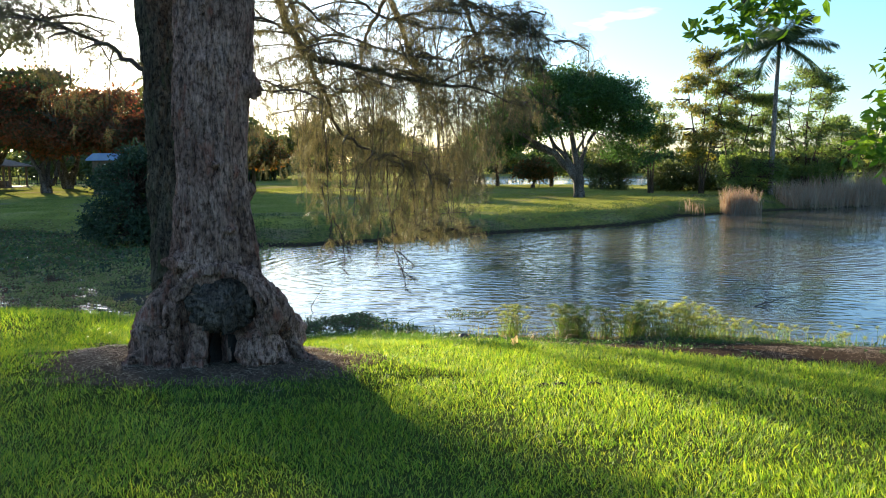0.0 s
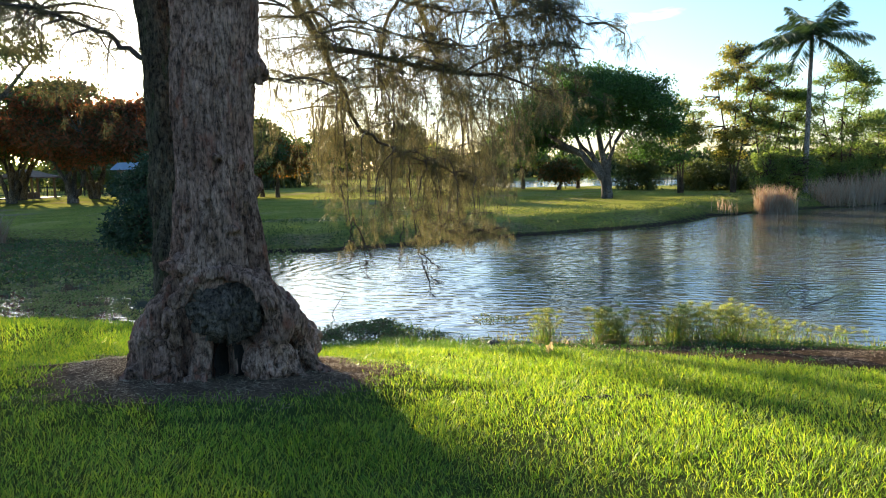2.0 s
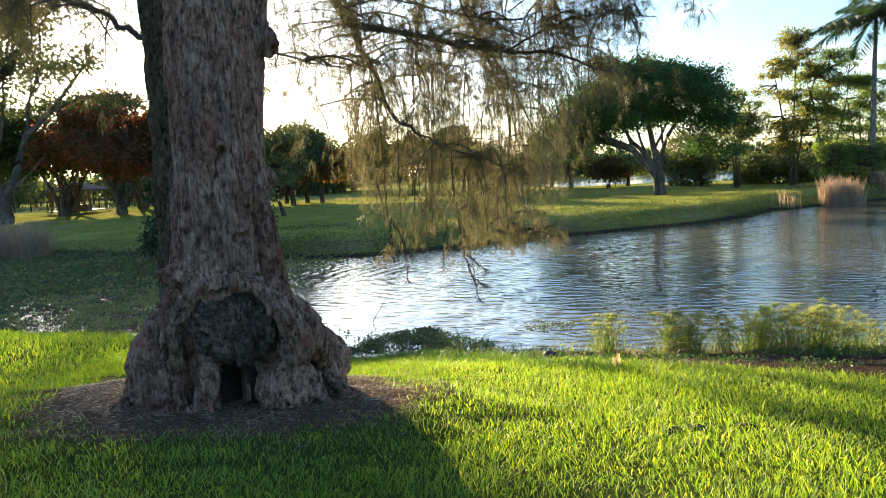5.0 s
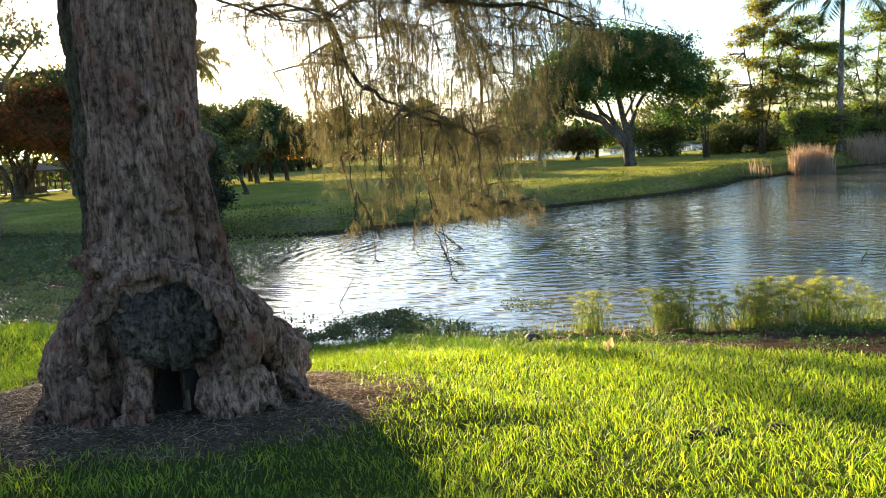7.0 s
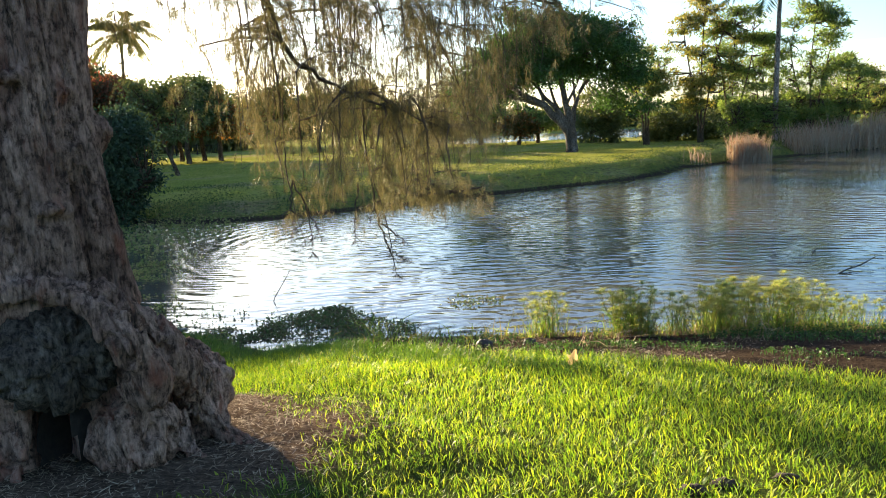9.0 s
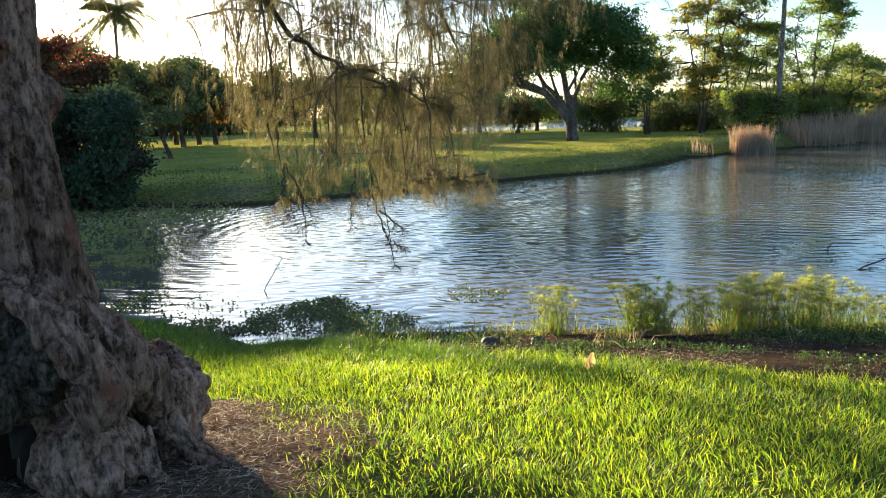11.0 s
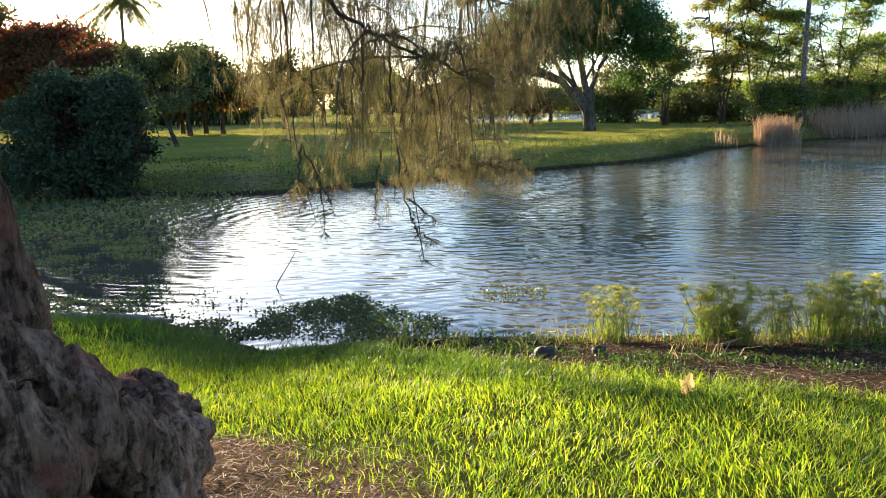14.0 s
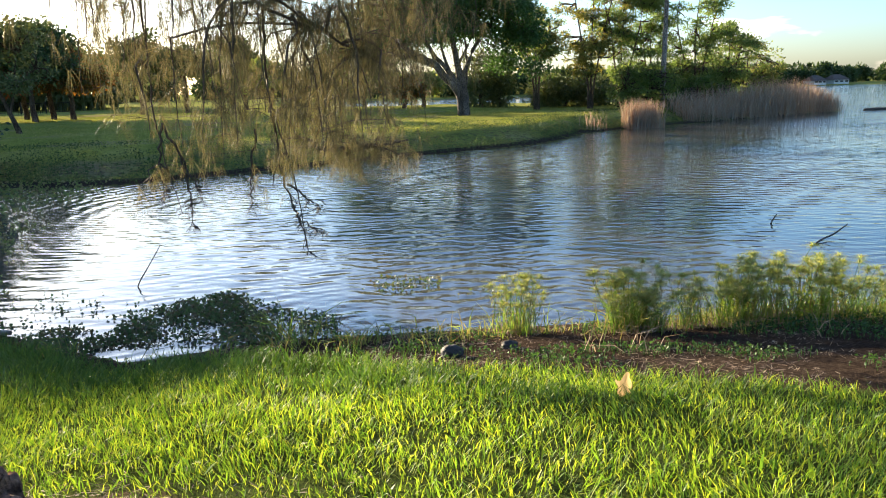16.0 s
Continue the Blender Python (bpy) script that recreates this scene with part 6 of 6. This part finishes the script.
# ---------- a leafy branch overhead ----------
def overhang():
    z = float(land(9.0, 4.5))
    t = thing("broadleaf_tree", (9.0, 4.5, z), "broadleaf tree with bright leaves hanging over the lawn", "tree")
    limbs = [([(9, 4.5, z - 0.1), (8.9, 4.5, 3.5), (8.2, 4.6, 5.0), (6.2, 5.0, 5.7), (4.4, 5.3, 5.4), (3.2, 5.5, 4.85), (2.75, 5.5, 4.5)], 0.22, 0.006), ([(4.9, 5.25, 5.5), (4.5, 5.4, 4.8), (4.1, 5.5, 4.1), (3.85, 5.5, 3.55)], 0.02, 0.004), ([(3.6, 5.45, 5.05), (3.2, 5.5, 4.75), (2.95, 5.45, 4.5)], 0.01, 0.004), ([(4.2, 5.4, 5.25), (3.6, 5.6, 4.9), (3.3, 5.55, 4.62)], 0.01, 0.004)]
    v, f = join([tube(bend(p, 22), [a, (a + b) * 0.4, b], 8, 0.2) for p, a, b in limbs])
    np_part("trunk", v, f, BARK_BROWN, t, "", True)
    at = []
    for c, s, n in [((2.7, 5.5, 4.42), (0.12, 0.1, 0.07), 34), ((2.98, 5.5, 4.52), (0.13, 0.1, 0.08), 44), ((3.25, 5.55, 4.66), (0.14, 0.1, 0.08), 36), ((3.88, 5.5, 3.62), (0.1, 0.1, 0.12), 44), ((4.05, 5.5, 4.0), (0.1, 0.1, 0.15), 40), ((3.78, 5.5, 3.45), (0.06, 0.08, 0.06), 16), ((4.6, 5.4, 5.2), (0.5, 0.3, 0.3), 120)]:
        at.append(np.array(c) + rng.normal(size=(n, 3)) * s)
    at = np.concatenate(at)
    at = at + rng.normal(size=at.shape) * 0.02
    at = np.repeat(at, 2, 0) + rng.normal(size=(len(at) * 2, 3)) * 0.03
    # pointed oval leaves, folded along the midrib and curling down
    n = len(at)
    way = unit(rng.normal(size=(n, 3)) * [1, 0.8, 0.5] + [-0.2, 0, -0.5])
    side = unit(np.cross(way, rng.normal(size=(n, 3))))
    up = np.cross(side, way)
    L, W = rng.uniform(0.08, 0.14, (n, 1)), rng.uniform(0.018, 0.03, (n, 1))
    spine = [at + way * L * q - up * L * 0.25 * q * q for q in (0, 0.28, 0.62, 1.0)]
    rim = [(side * W * k, up * W * 0.35) for k in (1.0, 0.8)]
    v = np.stack([spine[0], spine[1], spine[2], spine[3], spine[1] + rim[0][0] + rim[0][1], spine[2] + rim[1][0] + rim[1][1], spine[1] - rim[0][0] + rim[0][1], spine[2] - rim[1][0] + rim[1][1]], 1).reshape(-1, 3)
    k = np.arange(n)[:, None] * 8
    f = np.concatenate([k + [q] for q in ([0, 4, 1], [1, 4, 5], [1, 5, 2], [2, 5, 3], [0, 1, 6], [6, 1, 7], [7, 1, 2], [7, 2, 3])])
    np_part("crown", v, f, LEAF_BRIGHT, t)


overhang()


# ---------- the park behind ----------
def gazebo():
    x, y = -57.0, 84.0
    z = float(land(x, y))
    t = thing("gazebo", (x, y, z), "small open timber gazebo with a brown pyramid roof", "gazebo")
    e = 2.7
    v = np.array([(x - e, y - e, z + 2.5), (x + e, y - e, z + 2.5), (x + e, y + e, z + 2.5), (x - e, y + e, z + 2.5), (x, y, z + 3.5), (x - e, y - e, z + 2.35), (x + e, y - e, z + 2.35), (x + e, y + e, z + 2.35), (x - e, y + e, z + 2.35), (x, y, z + 3.3)])
    f = np.array([(0, 1, 4), (1, 2, 4), (2, 3, 4), (3, 0, 4), (6, 5, 9), (7, 6, 9), (8, 7, 9), (5, 8, 9), (0, 5, 1), (1, 5, 6), (1, 6, 2), (2, 6, 7), (2, 7, 3), (3, 7, 8), (3, 8, 0), (0, 8, 5)])
    np_part("roof", v, f, SHINGLE, t, "brown pyramid roof")
    for sx in (-1, 0, 1):
        for sy in (-1, 1):
            px, py = x + sx * 2.1, y + sy * 2.1
            np_part("post", *box((px - 0.1, py - 0.1, z - 0.1), (px + 0.1, py + 0.1, z + 2.45)), TIMBER, t)
    np_part("floor_slab", *box((x - 2.6, y - 2.6, z - 0.1), (x + 2.6, y + 2.6, z + 0.12)), TIMBER, t)
    np_part("bench", *box((x - 1.2, y - 0.3, z + 0.1), (x + 1.2, y + 0.3, z + 0.75)), TIMBER, t)


def fence():
    x0, x1, y = -92.0, -30.0, 92.0
    z = float(land((x0 + x1) / 2, y))
    t = thing("park_fence", ((x0 + x1) / 2, y, z), "black iron railing along the park's edge", "fence")
    for k in range(26):
        px = x0 + (x1 - x0) * k / 25
        np_part("post", *box((px - 0.05, y - 0.05, z - 0.4), (px + 0.05, y + 0.05, z + 1.35)), IRON, t)
    for h in (0.25, 1.15):
        np_part("rail", *box((x0, y - 0.025, z + h), (x1, y + 0.025, z + h + 0.06)), IRON, t)
    v, f = join([box((x0 + q - 0.012, y - 0.012, z), (x0 + q + 0.012, y + 0.012, z + 1.3)) for q in np.arange(0.2, x1 - x0, 0.22)])
    np_part("pickets", v, f, IRON, t, kind="stuff")


def shelter():
    x, y = -32.4, 63.0
    z = float(land(x, y))
    t = thing("park_shelter", (x, y, z), "small grey park building with a pale blue metal roof", "building")
    np_part("wall", *box((x - 1.0, y - 1.2, z - 0.2), (x + 1.0, y + 1.2, z + 2.9)), TIMBER, t, "dark timber wall")
    v, f = box((x - 1.35, y - 1.6, z + 2.9), (x + 1.35, y + 1.6, z + 3.0))
    v2 = v.copy()
    v2[:, 2] += 0.1
    v2[4:, 0] = x + (v2[4:, 0] - x) * 0.5
    v2[4:, 2] += 0.4
    v, f = join([(v, f), (v2, f)])
    np_part("roof", v, f, BLUE_ROOF, t, "pale blue metal roof")


gazebo()
fence()
shelter()


def house(x, y, w, h, turn, label):
    z = float(land(x, y))
    t = thing("house", (x, y, z), label, "house", "houses on the far shore")
    np_part("wall", *box((x - w / 2, y - 3, z - 0.5), (x + w / 2, y + 3, z + h)), WALL_WHITE, t)
    v = np.array([(x - w / 2 - 0.4, y - 3.4, z + h), (x + w / 2 + 0.4, y - 3.4, z + h), (x + w / 2 + 0.4, y + 3.4, z + h), (x - w / 2 - 0.4, y + 3.4, z + h), (x - w / 4, y, z + h + 1.7), (x + w / 4, y, z + h + 1.7)])
    np_part("roof", v, np.array([(0, 1, 5), (0, 5, 4), (1, 2, 5), (2, 3, 4), (2, 4, 5), (3, 0, 4), (0, 2, 1), (0, 3, 2)]), SHINGLE, t)
    for k in range(3):
        px = x - w / 2 + w * (k + 0.5) / 3
        np_part("window", *box((px - 0.5, y - 3.05, z + 0.3), (px + 0.5, y - 2.9, z + 0.8)), IRON, t)


house(143, 236, 4, 0.9, 0, "low white house behind the far shore")
house(152, 239, 5, 1.0, 0, "low white house behind the far shore")


def far_wood(name, line, count, height, depth, leaf, mat_, label, seed):
    """A belt of distant trees: uneven crowns of leaf clumps over trunks."""
    r = np.random.default_rng(seed)
    line = np.array(line, float)
    s = np.sort(r.uniform(0, len(line) - 1, count))
    i = np.minimum(s.astype(int), len(line) - 2)
    p = line[i] + (line[i + 1] - line[i]) * (s - i)[:, None]
    at, out, trunks = [], [], []
    for (x, y) in p:
        y = y + r.uniform(0, depth)
        h, w = height * r.uniform(0.55, 1.15), height * r.uniform(0.3, 0.55)
        z0 = float(land(x, y))
        trunks.append(tube([(x, y, z0 - 0.3), (x, y, z0 + h * 0.6)], [0.2, 0.1], 5))
        n = 150
        d = unit(r.normal(size=(n, 3)))
        at.append(np.array([x, y, z0 + h * 0.58]) + d * [w, w, h * 0.42] * r.uniform(0.6, 1.05, (n, 1)))
        out.append(d)
    at, out = np.concatenate(at), np.concatenate(out)
    v, f = leaves(at, out + r.normal(size=at.shape) * 0.8, leaf * r.uniform(0.7, 1.4, len(at)), leaf * 0.6)
    tv, tf = join(trunks)
    tf = np.concatenate([tf[:, [0, 1, 2]], tf[:, [0, 2, 3]]])
    v, f = join([(v, f), (tv, tf)])
    tagged(new(name, np_mesh(name, v, f, mat_)), label, "trees", kind="stuff")


far_wood("far_wood", [(-140, 170), (-60, 176), (0, 190), (60, 196), (104, 205)], 260, 5.2, 14, 1.3, LEAF_DARK, "dark belt of trees across the lake", 81)
far_wood("far_wood", [(84, 205), (112, 215), (140, 240), (200, 262), (330, 300)], 190, 5.6, 20, 1.4, LEAF_DARK, "low belt of trees on the far shore", 82)
far_wood("far_pines", [(92, 204), (97, 206), (111, 212), (117, 214)], 9, 11.5, 8, 0.8, LEAF_LIGHT, "taller thin-crowned trees on the far shore", 83)
far_wood("park_wood", [(-200, 70), (-140, 112), (-80, 118), (-50, 112), (-32, 104)], 230, 7.5, 16, 0.9, LEAF_OLIVE, "dark belt of trees at the back of the park", 84)
